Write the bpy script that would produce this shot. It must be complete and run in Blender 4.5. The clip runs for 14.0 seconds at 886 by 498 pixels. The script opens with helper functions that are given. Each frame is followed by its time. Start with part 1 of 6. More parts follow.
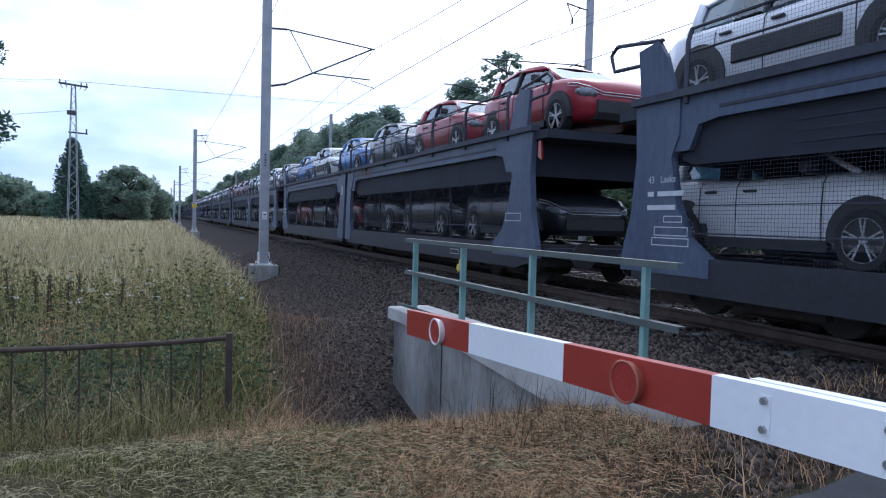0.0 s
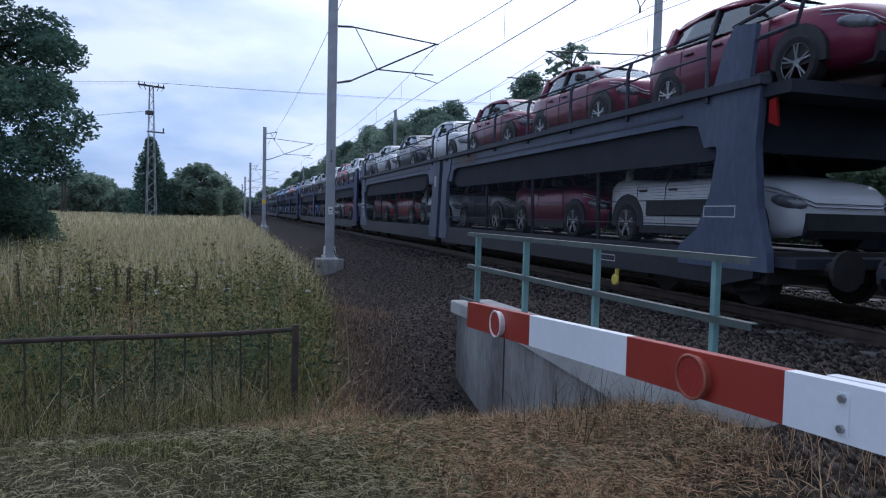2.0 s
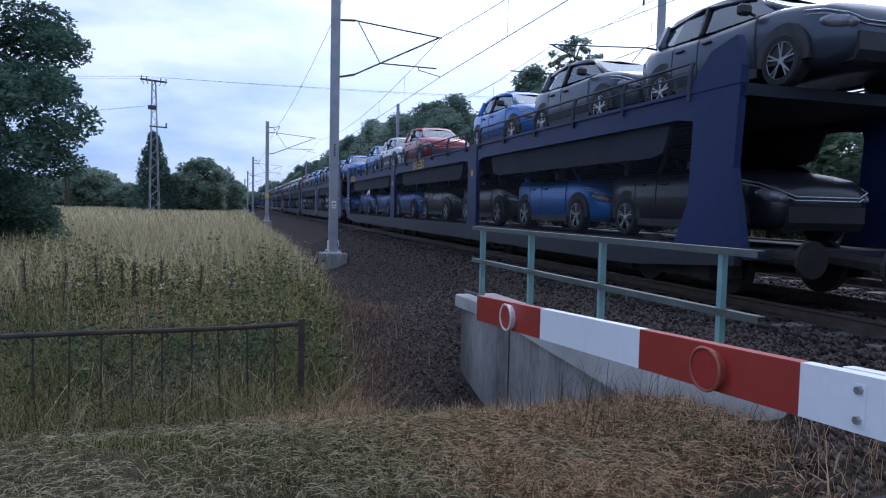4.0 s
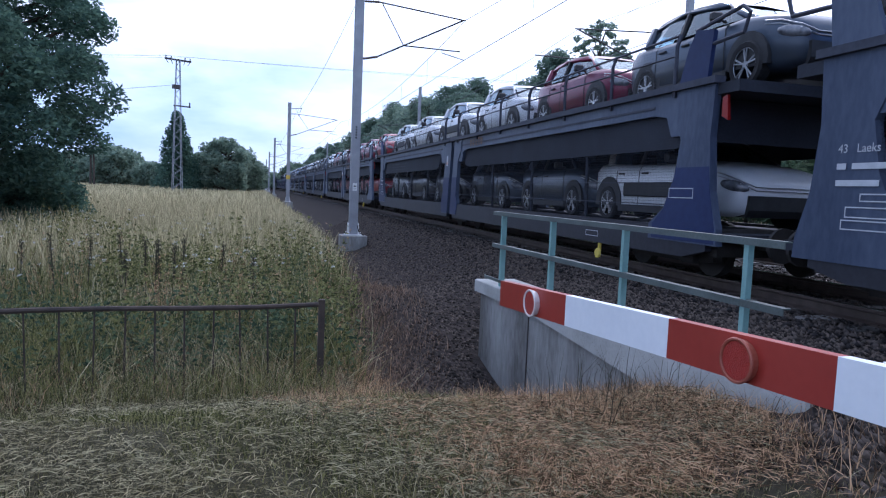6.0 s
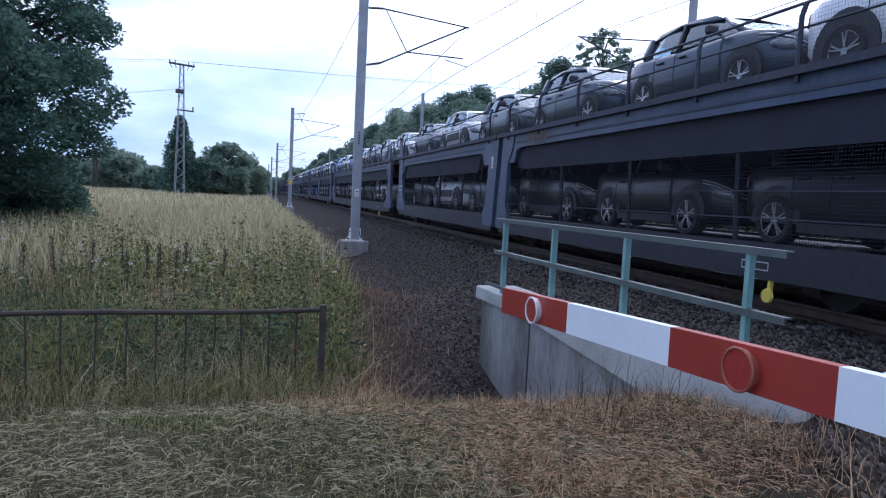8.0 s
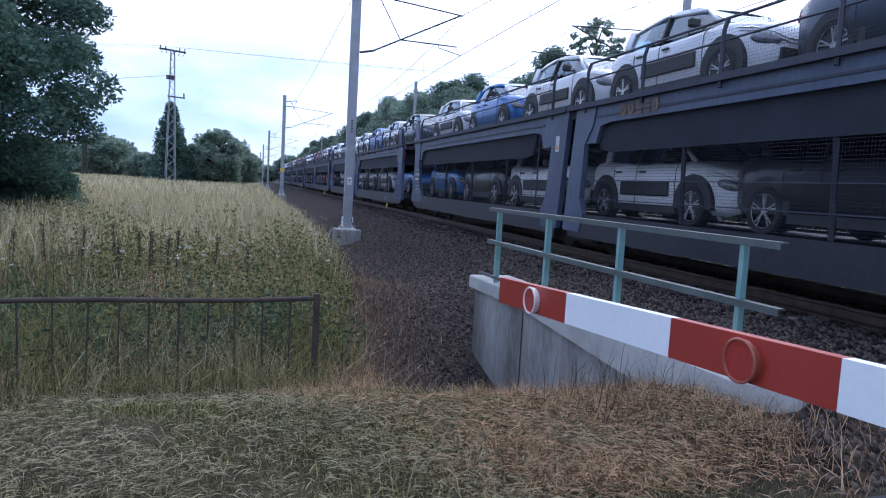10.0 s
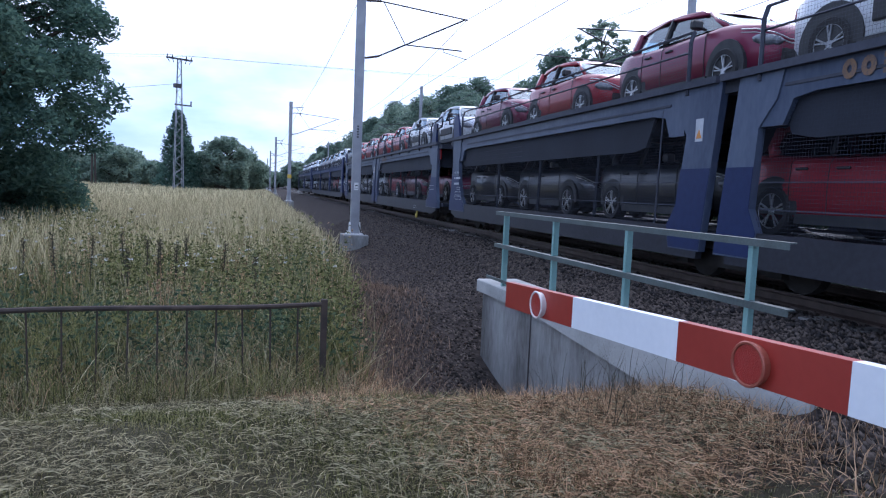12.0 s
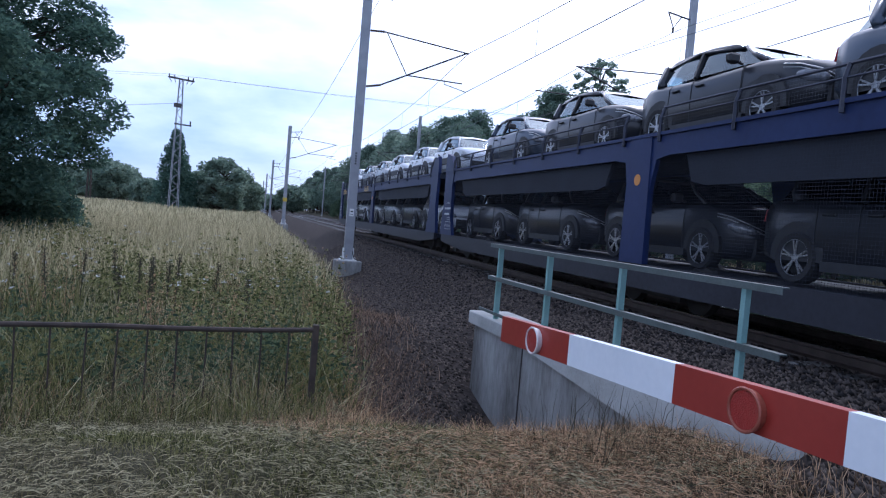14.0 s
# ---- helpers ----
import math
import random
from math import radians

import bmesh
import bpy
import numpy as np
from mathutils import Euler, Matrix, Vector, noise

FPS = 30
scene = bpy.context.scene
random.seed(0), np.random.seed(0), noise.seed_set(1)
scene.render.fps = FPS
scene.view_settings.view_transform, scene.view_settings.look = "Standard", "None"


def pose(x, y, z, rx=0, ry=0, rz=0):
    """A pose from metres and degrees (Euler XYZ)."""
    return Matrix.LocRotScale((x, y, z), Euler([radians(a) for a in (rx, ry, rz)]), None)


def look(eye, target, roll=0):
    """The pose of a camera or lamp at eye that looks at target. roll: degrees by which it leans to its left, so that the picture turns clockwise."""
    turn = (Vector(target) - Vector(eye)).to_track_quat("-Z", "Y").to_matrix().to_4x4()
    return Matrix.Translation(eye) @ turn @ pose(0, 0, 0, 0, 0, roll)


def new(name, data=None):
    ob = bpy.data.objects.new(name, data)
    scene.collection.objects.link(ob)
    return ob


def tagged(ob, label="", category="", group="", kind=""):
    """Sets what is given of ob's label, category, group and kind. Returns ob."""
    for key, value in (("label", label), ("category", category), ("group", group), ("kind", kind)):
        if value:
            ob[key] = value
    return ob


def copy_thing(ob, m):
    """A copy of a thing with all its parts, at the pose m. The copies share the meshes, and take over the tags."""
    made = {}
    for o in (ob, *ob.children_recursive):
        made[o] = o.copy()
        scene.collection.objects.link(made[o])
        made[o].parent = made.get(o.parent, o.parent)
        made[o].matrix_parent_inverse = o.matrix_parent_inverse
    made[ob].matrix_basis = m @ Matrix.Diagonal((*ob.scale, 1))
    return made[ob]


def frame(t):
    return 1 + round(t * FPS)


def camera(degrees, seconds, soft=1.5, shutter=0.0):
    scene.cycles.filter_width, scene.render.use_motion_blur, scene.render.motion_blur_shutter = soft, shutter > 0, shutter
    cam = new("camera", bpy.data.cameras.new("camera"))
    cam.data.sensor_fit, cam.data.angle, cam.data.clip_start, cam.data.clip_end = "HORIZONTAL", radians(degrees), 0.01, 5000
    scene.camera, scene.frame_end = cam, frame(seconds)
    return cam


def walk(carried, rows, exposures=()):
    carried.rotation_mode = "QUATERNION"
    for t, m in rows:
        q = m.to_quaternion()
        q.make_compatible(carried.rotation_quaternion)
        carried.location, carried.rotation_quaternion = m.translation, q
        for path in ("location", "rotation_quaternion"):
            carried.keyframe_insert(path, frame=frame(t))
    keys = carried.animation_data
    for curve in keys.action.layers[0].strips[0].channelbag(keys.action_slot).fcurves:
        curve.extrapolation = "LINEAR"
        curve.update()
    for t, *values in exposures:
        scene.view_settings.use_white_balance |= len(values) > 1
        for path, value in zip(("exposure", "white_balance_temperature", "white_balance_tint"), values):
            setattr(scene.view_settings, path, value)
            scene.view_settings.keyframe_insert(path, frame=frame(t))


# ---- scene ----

# ---------------------------------------------------------------- camera
cam = camera(66.02, 14.0, soft=1.15)
PATH = [  # seconds, x, y, z, tilt, lean, turn
    (0.0, 0.045, -0.026, 1.564, 87.67, -1.52, -24.61),
    (0.5, 0.043, -0.027, 1.555, 88.22, -0.07, -21.92),
    (1.0, 0.051, -0.025, 1.556, 88.61, -1.45, -19.86),
    (1.5, 0.055, -0.021, 1.554, 87.84, -1.35, -19.11),
    (2.0, 0.061, -0.017, 1.552, 87.11, -1.39, -19.28),
    (2.2, 0.059, -0.020, 1.550, 86.56, -1.58, -19.21),
    (4.3, 0.032, -0.014, 1.551, 86.58, -1.10, -18.93),
    (4.5, 0.033, -0.003, 1.544, 85.69, -1.61, -18.26),
    (5.0, 0.042, 0.002, 1.542, 84.95, -1.73, -18.45),
    (5.5, 0.036, -0.005, 1.548, 85.54, -3.17, -19.07),
    (6.0, 0.018, 0.005, 1.547, 85.24, -2.36, -17.39),
    (6.5, 0.003, 0.011, 1.546, 85.65, -3.41, -18.02),
    (7.0, -0.004, 0.008, 1.550, 86.38, -3.07, -16.82),
    (7.5, 0.000, -0.000, 1.550, 86.22, -2.51, -16.30),
    (8.0, 0.012, -0.001, 1.549, 85.75, -2.84, -17.24),
    (10.5, -0.009, 0.016, 1.548, 84.84, -3.09, -18.04),
    (11.0, -0.005, 0.014, 1.553, 86.00, -2.69, -18.26),
    (11.5, 0.000, 0.019, 1.549, 85.91, -3.13, -18.68),
    (12.0, 0.003, 0.020, 1.552, 85.18, -2.46, -17.31),
    (12.5, 0.008, 0.022, 1.554, 85.85, -3.04, -17.96),
    (13.0, -0.001, 0.024, 1.554, 86.12, -3.27, -16.49),
    (13.5, -0.018, 0.025, 1.552, 85.94, -4.21, -15.63),
    (14.0, -0.023, 0.015, 1.561, 87.68, -4.82, -17.79),
]
EXPOSURES = [(t, stops, 5760 if t < 3 else 5540, 18 if t < 3 else 22) for t, stops in (
    (0, 0.29), (0.5, -0.03), (1, -0.18), (1.5, -0.31), (2, -0.26), (4.5, -0.05), (5.5, 0.21), (6, 0.27), (7, 0.24), (8, 0.21), (10.5, 0.43), (11.2, 0.49), (12, 0.41), (12.5, 0.37), (13.3, 0.27), (14, 0.13))]
walk(cam, [(r[0], pose(*r[1:])) for r in PATH], EXPOSURES)

# ---------------------------------------------------------------- light
SUN_TURN = 38.0
SUN_DIR = Vector((math.sin(radians(SUN_TURN)) * math.cos(radians(44)), math.cos(radians(SUN_TURN)) * math.cos(radians(44)), math.sin(radians(44))))
world = bpy.data.worlds.new("overcast_sky")
scene.world = world
world.use_nodes = True
wn, wl = world.node_tree.nodes, world.node_tree.links
wn.clear()
w_out = wn.new("ShaderNodeOutputWorld")
w_bg = wn.new("ShaderNodeBackground")
w_sky = wn.new("ShaderNodeTexSky")
w_sky.sky_type = "NISHITA"
w_sky.sun_disc = False
w_sky.sun_elevation = radians(44)
w_sky.sun_rotation = radians(SUN_TURN)
w_gain = wn.new("ShaderNodeVectorMath")
w_gain.operation = "SCALE"
w_gain.inputs["Scale"].default_value = 0.16
w_coord = wn.new("ShaderNodeTexCoord")
w_map = wn.new("ShaderNodeMapping")
w_map.inputs["Scale"].default_value = (1.6, 1.6, 4.6)
w_map.inputs["Location"].default_value = (0.35, 0.1, 0.2)
w_noise = wn.new("ShaderNodeTexNoise")
w_noise.inputs["Scale"].default_value = 1.5
w_noise.inputs["Detail"].default_value = 7
w_noise.inputs["Roughness"].default_value = 0.52
w_ramp = wn.new("ShaderNodeValToRGB")
w_ramp.color_ramp.elements[0].position = 0.36
w_ramp.color_ramp.elements[0].color = (0.34, 0.54, 0.86, 1)
w_ramp.color_ramp.elements[1].position = 0.60
w_ramp.color_ramp.elements[1].color = (1.04, 1.14, 1.25, 1)
w_mid = w_ramp.color_ramp.elements.new(0.47)
w_mid.color = (0.62, 0.79, 1.03, 1)
w_mix = wn.new("ShaderNodeMix")
w_mix.data_type = "RGBA"
w_mix.inputs["Factor"].default_value = 0.86
wl.new(w_coord.outputs["Generated"], w_map.inputs["Vector"])
wl.new(w_map.outputs["Vector"], w_noise.inputs["Vector"])
wl.new(w_noise.outputs["Fac"], w_ramp.inputs["Fac"])
wl.new(w_sky.outputs["Color"], w_gain.inputs[0])
wl.new(w_gain.outputs[0], w_mix.inputs["A"])
wl.new(w_ramp.outputs["Color"], w_mix.inputs["B"])
w_dot = wn.new("ShaderNodeVectorMath")
w_dot.operation = "DOT_PRODUCT"
w_dot.inputs[1].default_value = SUN_DIR
w_veil = wn.new("ShaderNodeMapRange")
w_veil.interpolation_type = "SMOOTHSTEP"
w_veil.inputs["From Min"].default_value = 0.62
w_veil.inputs["From Max"].default_value = 1.05
w_veil.inputs["To Max"].default_value = 0.8
w_bright = wn.new("ShaderNodeMix")            # the sun behind thin cloud
w_bright.data_type = "RGBA"
w_bright.inputs["B"].default_value = (2.2, 2.25, 2.3, 1)
wl.new(w_coord.outputs["Generated"], w_dot.inputs[0])
wl.new(w_dot.outputs["Value"], w_veil.inputs["Value"])
wl.new(w_veil.outputs["Result"], w_bright.inputs["Factor"])
wl.new(w_mix.outputs["Result"], w_bright.inputs["A"])
wl.new(w_bright.outputs["Result"], w_bg.inputs["Color"])
w_bg.inputs["Strength"].default_value = 1.0
wl.new(w_bg.outputs["Background"], w_out.inputs["Surface"])

sun_data = bpy.data.lights.new("sun", "SUN")
sun_data.energy = 0.9
sun_data.angle = radians(14)
sun_data.color = (1.0, 0.96, 0.9)
sun = new("sun", sun_data)
sun.matrix_world = look(SUN_DIR * 60, (0, 0, 0))


# ---------------------------------------------------------------- materials
def surface(name, low, high, rough=0.8, metal=0.0, scale=6.0, bump=0.0, bump_scale=40.0, fine=0.25, spread=0.0, coat=0.0,
            random_by="", spec=0.5, stretch=1.0):
    """A surface that varies between two colours at two scales; random_by: 'island' or 'object' adds a shade per piece."""
    m = bpy.data.materials.new(name)
    m.use_nodes = True
    n, l = m.node_tree.nodes, m.node_tree.links
    b = n["Principled BSDF"]
    co = n.new("ShaderNodeTexCoord")
    big = n.new("ShaderNodeTexNoise")
    big.inputs["Scale"].default_value = scale
    big.inputs["Detail"].default_value = 6
    small = n.new("ShaderNodeTexNoise")
    small.inputs["Scale"].default_value = scale * 13
    small.inputs["Detail"].default_value = 3
    where = co.outputs["Object"]
    if stretch != 1.0:                       # marks that run down the surface
        mp = n.new("ShaderNodeMapping")
        mp.inputs["Scale"].default_value = (1, 1, stretch)
        l.new(where, mp.inputs["Vector"])
        where = mp.outputs["Vector"]
    l.new(where, big.inputs["Vector"])
    l.new(where, small.inputs["Vector"])
    mixf = n.new("ShaderNodeMix")
    mixf.inputs["Factor"].default_value = fine
    l.new(big.outputs["Fac"], mixf.inputs["A"])
    l.new(small.outputs["Fac"], mixf.inputs["B"])
    value = mixf.outputs["Result"]
    if random_by:
        if random_by == "island":
            rnd = n.new("ShaderNodeNewGeometry").outputs["Random Per Island"]
        else:
            rnd = n.new("ShaderNodeObjectInfo").outputs["Random"]
        mixr = n.new("ShaderNodeMix")
        mixr.inputs["Factor"].default_value = spread
        l.new(value, mixr.inputs["A"])
        l.new(rnd, mixr.inputs["B"])
        value = mixr.outputs["Result"]
    ramp = n.new("ShaderNodeValToRGB")
    ramp.color_ramp.elements[0].position = 0.3
    ramp.color_ramp.elements[1].position = 0.7
    ramp.color_ramp.elements[0].color = (*low, 1)
    ramp.color_ramp.elements[1].color = (*high, 1)
    l.new(value, ramp.inputs["Fac"])
    l.new(ramp.outputs["Color"], b.inputs["Base Color"])
    b.inputs["Roughness"].default_value = rough
    b.inputs["Metallic"].default_value = metal
    b.inputs["Coat Weight"].default_value = coat
    b.inputs["Specular IOR Level"].default_value = spec
    if bump:
        bn = n.new("ShaderNodeTexNoise")
        bn.inputs["Scale"].default_value = bump_scale
        bn.inputs["Detail"].default_value = 4
        l.new(co.outputs["Object"], bn.inputs["Vector"])
        bp = n.new("ShaderNodeBump")
        bp.inputs["Strength"].default_value = bump
        bp.inputs["Distance"].default_value = 0.02
        l.new(bn.outputs["Fac"], bp.inputs["Height"])
        l.new(bp.outputs["Normal"], b.inputs["Normal"])
    return m


def leafy(name, low, high, spread=0.7, scale=0.6, through_light=0.25):
    """Leaves and blades: a shade per island, a little light passing through."""
    m = surface(name, low, high, rough=0.75, scale=scale, fine=0.3, random_by="island", spread=spread, spec=0.15)
    n, l = m.node_tree.nodes, m.node_tree.links
    b, out = n["Principled BSDF"], n["Material Output"]
    tr = n.new("ShaderNodeBsdfTranslucent")
    mix = n.new("ShaderNodeMixShader")
    mix.inputs[0].default_value = through_light
    l.new(b.inputs["Base Color"].links[0].from_socket, tr.inputs["Color"])
    l.new(b.outputs[0], mix.inputs[1])
    l.new(tr.outputs[0], mix.inputs[2])
    l.new(mix.outputs[0], out.inputs["Surface"])
    return m


def ground_surface():
    m = surface("soil_and_ballast", (0.03, 0.028, 0.016), (0.08, 0.07, 0.042), rough=0.95, scale=0.9, bump=0.7, bump_scale=22, fine=0.45, spec=0.1)
    n, l = m.node_tree.nodes, m.node_tree.links
    b = n["Principled BSDF"]
    soil = b.inputs["Base Color"].links[0].from_socket
    stone = n.new("ShaderNodeTexVoronoi")
    stone.inputs["Scale"].default_value = 17
    co = n.new("ShaderNodeTexCoord")
    l.new(co.outputs["Object"], stone.inputs["Vector"])
    ramp = n.new("ShaderNodeValToRGB")
    ramp.color_ramp.elements[0].color = (0.02, 0.017, 0.016, 1)
    ramp.color_ramp.elements[1].color = (0.068, 0.054, 0.046, 1)
    l.new(stone.outputs["Color"], ramp.inputs["Fac"])
    at = n.new("ShaderNodeAttribute")
    at.attribute_name = "ballast"
    mix = n.new("ShaderNodeMix")
    mix.data_type = "RGBA"
    l.new(at.outputs["Fac"], mix.inputs["Factor"])
    l.new(soil, mix.inputs["A"])
    l.new(ramp.outputs["Color"], mix.inputs["B"])
    l.new(mix.outputs["Result"], b.inputs["Base Color"])
    return m


def car_glass(name, tint):
    """Tinted window glass: it mirrors the sky more at a glance and lets the far side show through."""
    m = bpy.data.materials.new(name)
    m.use_nodes = True
    n, l = m.node_tree.nodes, m.node_tree.links
    n.remove(n["Principled BSDF"])
    clear = n.new("ShaderNodeBsdfTransparent")
    clear.inputs["Color"].default_value = (*tint, 1)
    gloss = n.new("ShaderNodeBsdfGlossy")
    gloss.inputs["Roughness"].default_value = 0.03
    gloss.inputs["Color"].default_value = (0.85, 0.95, 1.0, 1)
    fres = n.new("ShaderNodeFresnel")
    fres.inputs["IOR"].default_value = 1.75
    mix = n.new("ShaderNodeMixShader")
    l.new(fres.outputs[0], mix.inputs[0])
    l.new(clear.outputs[0], mix.inputs[1])
    l.new(gloss.outputs[0], mix.inputs[2])
    l.new(mix.outputs[0], n["Material Output"].inputs["Surface"])
    return m


M_GROUND = ground_surface()
M_ASPHALT = surface("asphalt", (0.035, 0.036, 0.04), (0.075, 0.075, 0.078), rough=0.9, scale=2.5, bump=0.5, bump_scale=160)
M_CONCRETE = surface("weathered_concrete", (0.085, 0.078, 0.07), (0.4, 0.4, 0.385), rough=0.9, stretch=0.3, scale=1.5, bump=0.25, bump_scale=60, fine=0.3)
M_CONC_CAP = surface("pale_concrete_cap", (0.3, 0.3, 0.28), (0.5, 0.5, 0.475), rough=0.9, scale=2.6, bump=0.25, bump_scale=70)
M_SLEEPER = surface("sleeper_concrete", (0.06, 0.055, 0.05), (0.2, 0.19, 0.18), rough=0.9, scale=3.0, bump=0.3, random_by="object", spread=0.3)
M_STONE = surface("ballast_stone", (0.016, 0.013, 0.011), (0.11, 0.087, 0.072), rough=0.95, scale=3.0, random_by="island", spread=0.75, spec=0.2)
# Darker track stone: oil, plus the train's shade put into the colour.
M_STONE_OILY_SHADED = surface("oily_shaded_track_stone", (0.012, 0.01, 0.01), (0.075, 0.06, 0.052), rough=0.85, scale=3.0, random_by="island", spread=0.75, spec=0.25)
M_RAIL = surface("rail_steel", (0.06, 0.045, 0.04), (0.13, 0.1, 0.085), rough=0.55, metal=0.6, scale=5)
M_RAILTOP = surface("polished_rail_head", (0.5, 0.5, 0.52), (0.62, 0.62, 0.64), rough=0.22, metal=1.0, scale=3)
M_GALV = surface("galvanised_mast", (0.27, 0.28, 0.3), (0.4, 0.41, 0.43), rough=0.6, metal=0.25, scale=2.2, bump=0.05)
M_DARKMETAL = surface("dark_bracket_metal", (0.05, 0.045, 0.045), (0.11, 0.1, 0.1), rough=0.6, metal=0.4, scale=9)
M_WIRE = surface("wire_copper_grey", (0.1, 0.1, 0.11), (0.17, 0.17, 0.18), rough=0.5, metal=0.6, scale=3)
M_INSUL = surface("brown_insulator", (0.05, 0.03, 0.025), (0.1, 0.06, 0.05), rough=0.3, scale=9)
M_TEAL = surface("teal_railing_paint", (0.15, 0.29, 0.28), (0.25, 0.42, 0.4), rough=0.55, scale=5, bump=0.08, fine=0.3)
# The long rails are darker and greyer than the posts.
M_TEAL_DARK = surface("darker_teal_rail", (0.06, 0.075, 0.072), (0.12, 0.15, 0.145), rough=0.55, scale=4, bump=0.1, fine=0.4)
M_RED = surface("barrier_red", (0.27, 0.026, 0.017), (0.36, 0.042, 0.028), rough=0.42, scale=3, fine=0.3)
M_WHITE = surface("barrier_white", (0.72, 0.74, 0.76), (0.84, 0.85, 0.86), rough=0.42, scale=4, fine=0.3)
M_REFRED = surface("red_reflector", (0.3, 0.02, 0.012), (0.38, 0.03, 0.02), rough=0.3, scale=60, bump=0.3, bump_scale=300)
M_RIMWHITE = surface("cream_reflector_rim", (0.62, 0.56, 0.52), (0.75, 0.7, 0.66), rough=0.5, scale=20)
M_RIMRED = surface("faded_red_rim", (0.26, 0.06, 0.036), (0.36, 0.1, 0.06), rough=0.5, scale=20)
M_BOLT = surface("zinc_bolt", (0.3, 0.3, 0.31), (0.5, 0.5, 0.5), rough=0.4, metal=0.9, scale=30)
M_RUST = surface("rusty_fence_iron", (0.035, 0.028, 0.025), (0.09, 0.065, 0.05), rough=0.85, metal=0.2, scale=8, bump=0.2)
M_PLATE = surface("enamel_plate", (0.7, 0.71, 0.7), (0.8, 0.8, 0.78), rough=0.4, scale=8)
M_YELLOWSIGN = surface("yellow_sign", (0.6, 0.4, 0.05), (0.7, 0.48, 0.07), rough=0.5, scale=8)
M_BLUESIGN = surface("blue_shelter_paint", (0.03, 0.08, 0.24), (0.05, 0.12, 0.32), rough=0.5, scale=3)
M_WAGON = surface("wagon_grey_paint", (0.036, 0.05, 0.088), (0.098, 0.122, 0.175), spec=0.28, rough=0.48, scale=1.3, bump=0.04, fine=0.4, random_by="object", spread=0.15, stretch=0.35)
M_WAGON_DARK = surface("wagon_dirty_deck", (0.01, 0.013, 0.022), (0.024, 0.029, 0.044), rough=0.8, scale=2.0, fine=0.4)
M_WAGON_LIP = surface("wagon_deck_lip", (0.02, 0.024, 0.04), (0.055, 0.06, 0.082), rough=0.7, scale=1.0, fine=0.4)
M_WAGON_BLUE = surface("wagon_blue_paint", (0.008, 0.016, 0.062), (0.019, 0.034, 0.108), spec=0.28, rough=0.5, scale=0.8, bump=0.04, fine=0.35, random_by="object", spread=0.1)
M_SILL = surface("grimy_side_sill", (0.007, 0.008, 0.014), (0.024, 0.025, 0.036), rough=0.6, scale=1.2, fine=0.5)
M_BOGIE = surface("bogie_grime", (0.014, 0.013, 0.013), (0.04, 0.036, 0.033), rough=0.85, scale=4)
M_MARK_WHITE = surface("stencil_white", (0.4, 0.42, 0.45), (0.55, 0.57, 0.6), rough=0.6, scale=9)
M_MARK_YELLOW = surface("stencil_yellow", (0.5, 0.33, 0.09), (0.62, 0.42, 0.13), rough=0.6, scale=6)
M_MARK_WORN = surface("worn_ochre_stencil", (0.055, 0.06, 0.08), (0.26, 0.14, 0.055), rough=0.7, scale=4, fine=0.5)
M_MARK_ORANGE = surface("orange_notice", (0.55, 0.2, 0.04), (0.65, 0.28, 0.06), rough=0.6, scale=6)
M_LINK = surface("yellow_coupling_tag", (0.55, 0.42, 0.06), (0.65, 0.52, 0.1), rough=0.5, scale=6)
M_TYRE = surface("tyre_rubber", (0.009, 0.009, 0.01), (0.02, 0.02, 0.022), rough=0.8, scale=12)
M_ALLOY = surface("alloy_wheel", (0.36, 0.37, 0.39), (0.52, 0.53, 0.55), rough=0.3, metal=0.6, scale=8)
M_CARGLASS = car_glass("car_glass", (0.28, 0.44, 0.54))
M_CARBLACK = surface("car_black_plastic", (0.014, 0.015, 0.017), (0.03, 0.031, 0.034), rough=0.6, scale=8)
M_LAMP = surface("headlamp_lens", (0.06, 0.065, 0.075), (0.22, 0.23, 0.26), rough=0.06, scale=12, spec=0.8)
M_TAILLAMP = surface("tail_lamp_lens", (0.2, 0.01, 0.01), (0.28, 0.015, 0.015), rough=0.15, scale=12)


def net_surface(name, colour, cover, pitch):
    """Woven safety net: dark strands with open meshes between them."""
    m = surface(name, colour, [c * 1.5 for c in colour], rough=0.8, scale=2)
    n, l = m.node_tree.nodes, m.node_tree.links
    co = n.new("ShaderNodeTexCoord")
    sep = n.new("ShaderNodeSeparateXYZ")
    l.new(co.outputs["Object"], sep.inputs[0])
    masks = []
    for axis in ("Y", "Z"):
        mul = n.new("ShaderNodeMath")
        mul.operation = "MULTIPLY"
        mul.inputs[1].default_value = 1 / pitch
        fr = n.new("ShaderNodeMath")
        fr.operation = "FRACT"
        gt = n.new("ShaderNodeMath")
        gt.operation = "LESS_THAN"
        gt.inputs[1].default_value = cover
        l.new(sep.outputs[axis], mul.inputs[0])
        l.new(mul.outputs[0], fr.inputs[0])
        l.new(fr.outputs[0], gt.inputs[0])
        masks.append(gt.outputs[0])
    mx = n.new("ShaderNodeMath")
    mx.operation = "MAXIMUM"
    l.new(masks[0], mx.inputs[0])
    l.new(masks[1], mx.inputs[1])
    hole = n.new("ShaderNodeBsdfTransparent")
    mix = n.new("ShaderNodeMixShader")
    l.new(mx.outputs[0], mix.inputs[0])
    l.new(hole.outputs[0], mix.inputs[1])
    l.new(n["Principled BSDF"].outputs[0], mix.inputs[2])
    l.new(mix.outputs[0], n["Material Output"].inputs["Surface"])
    return m


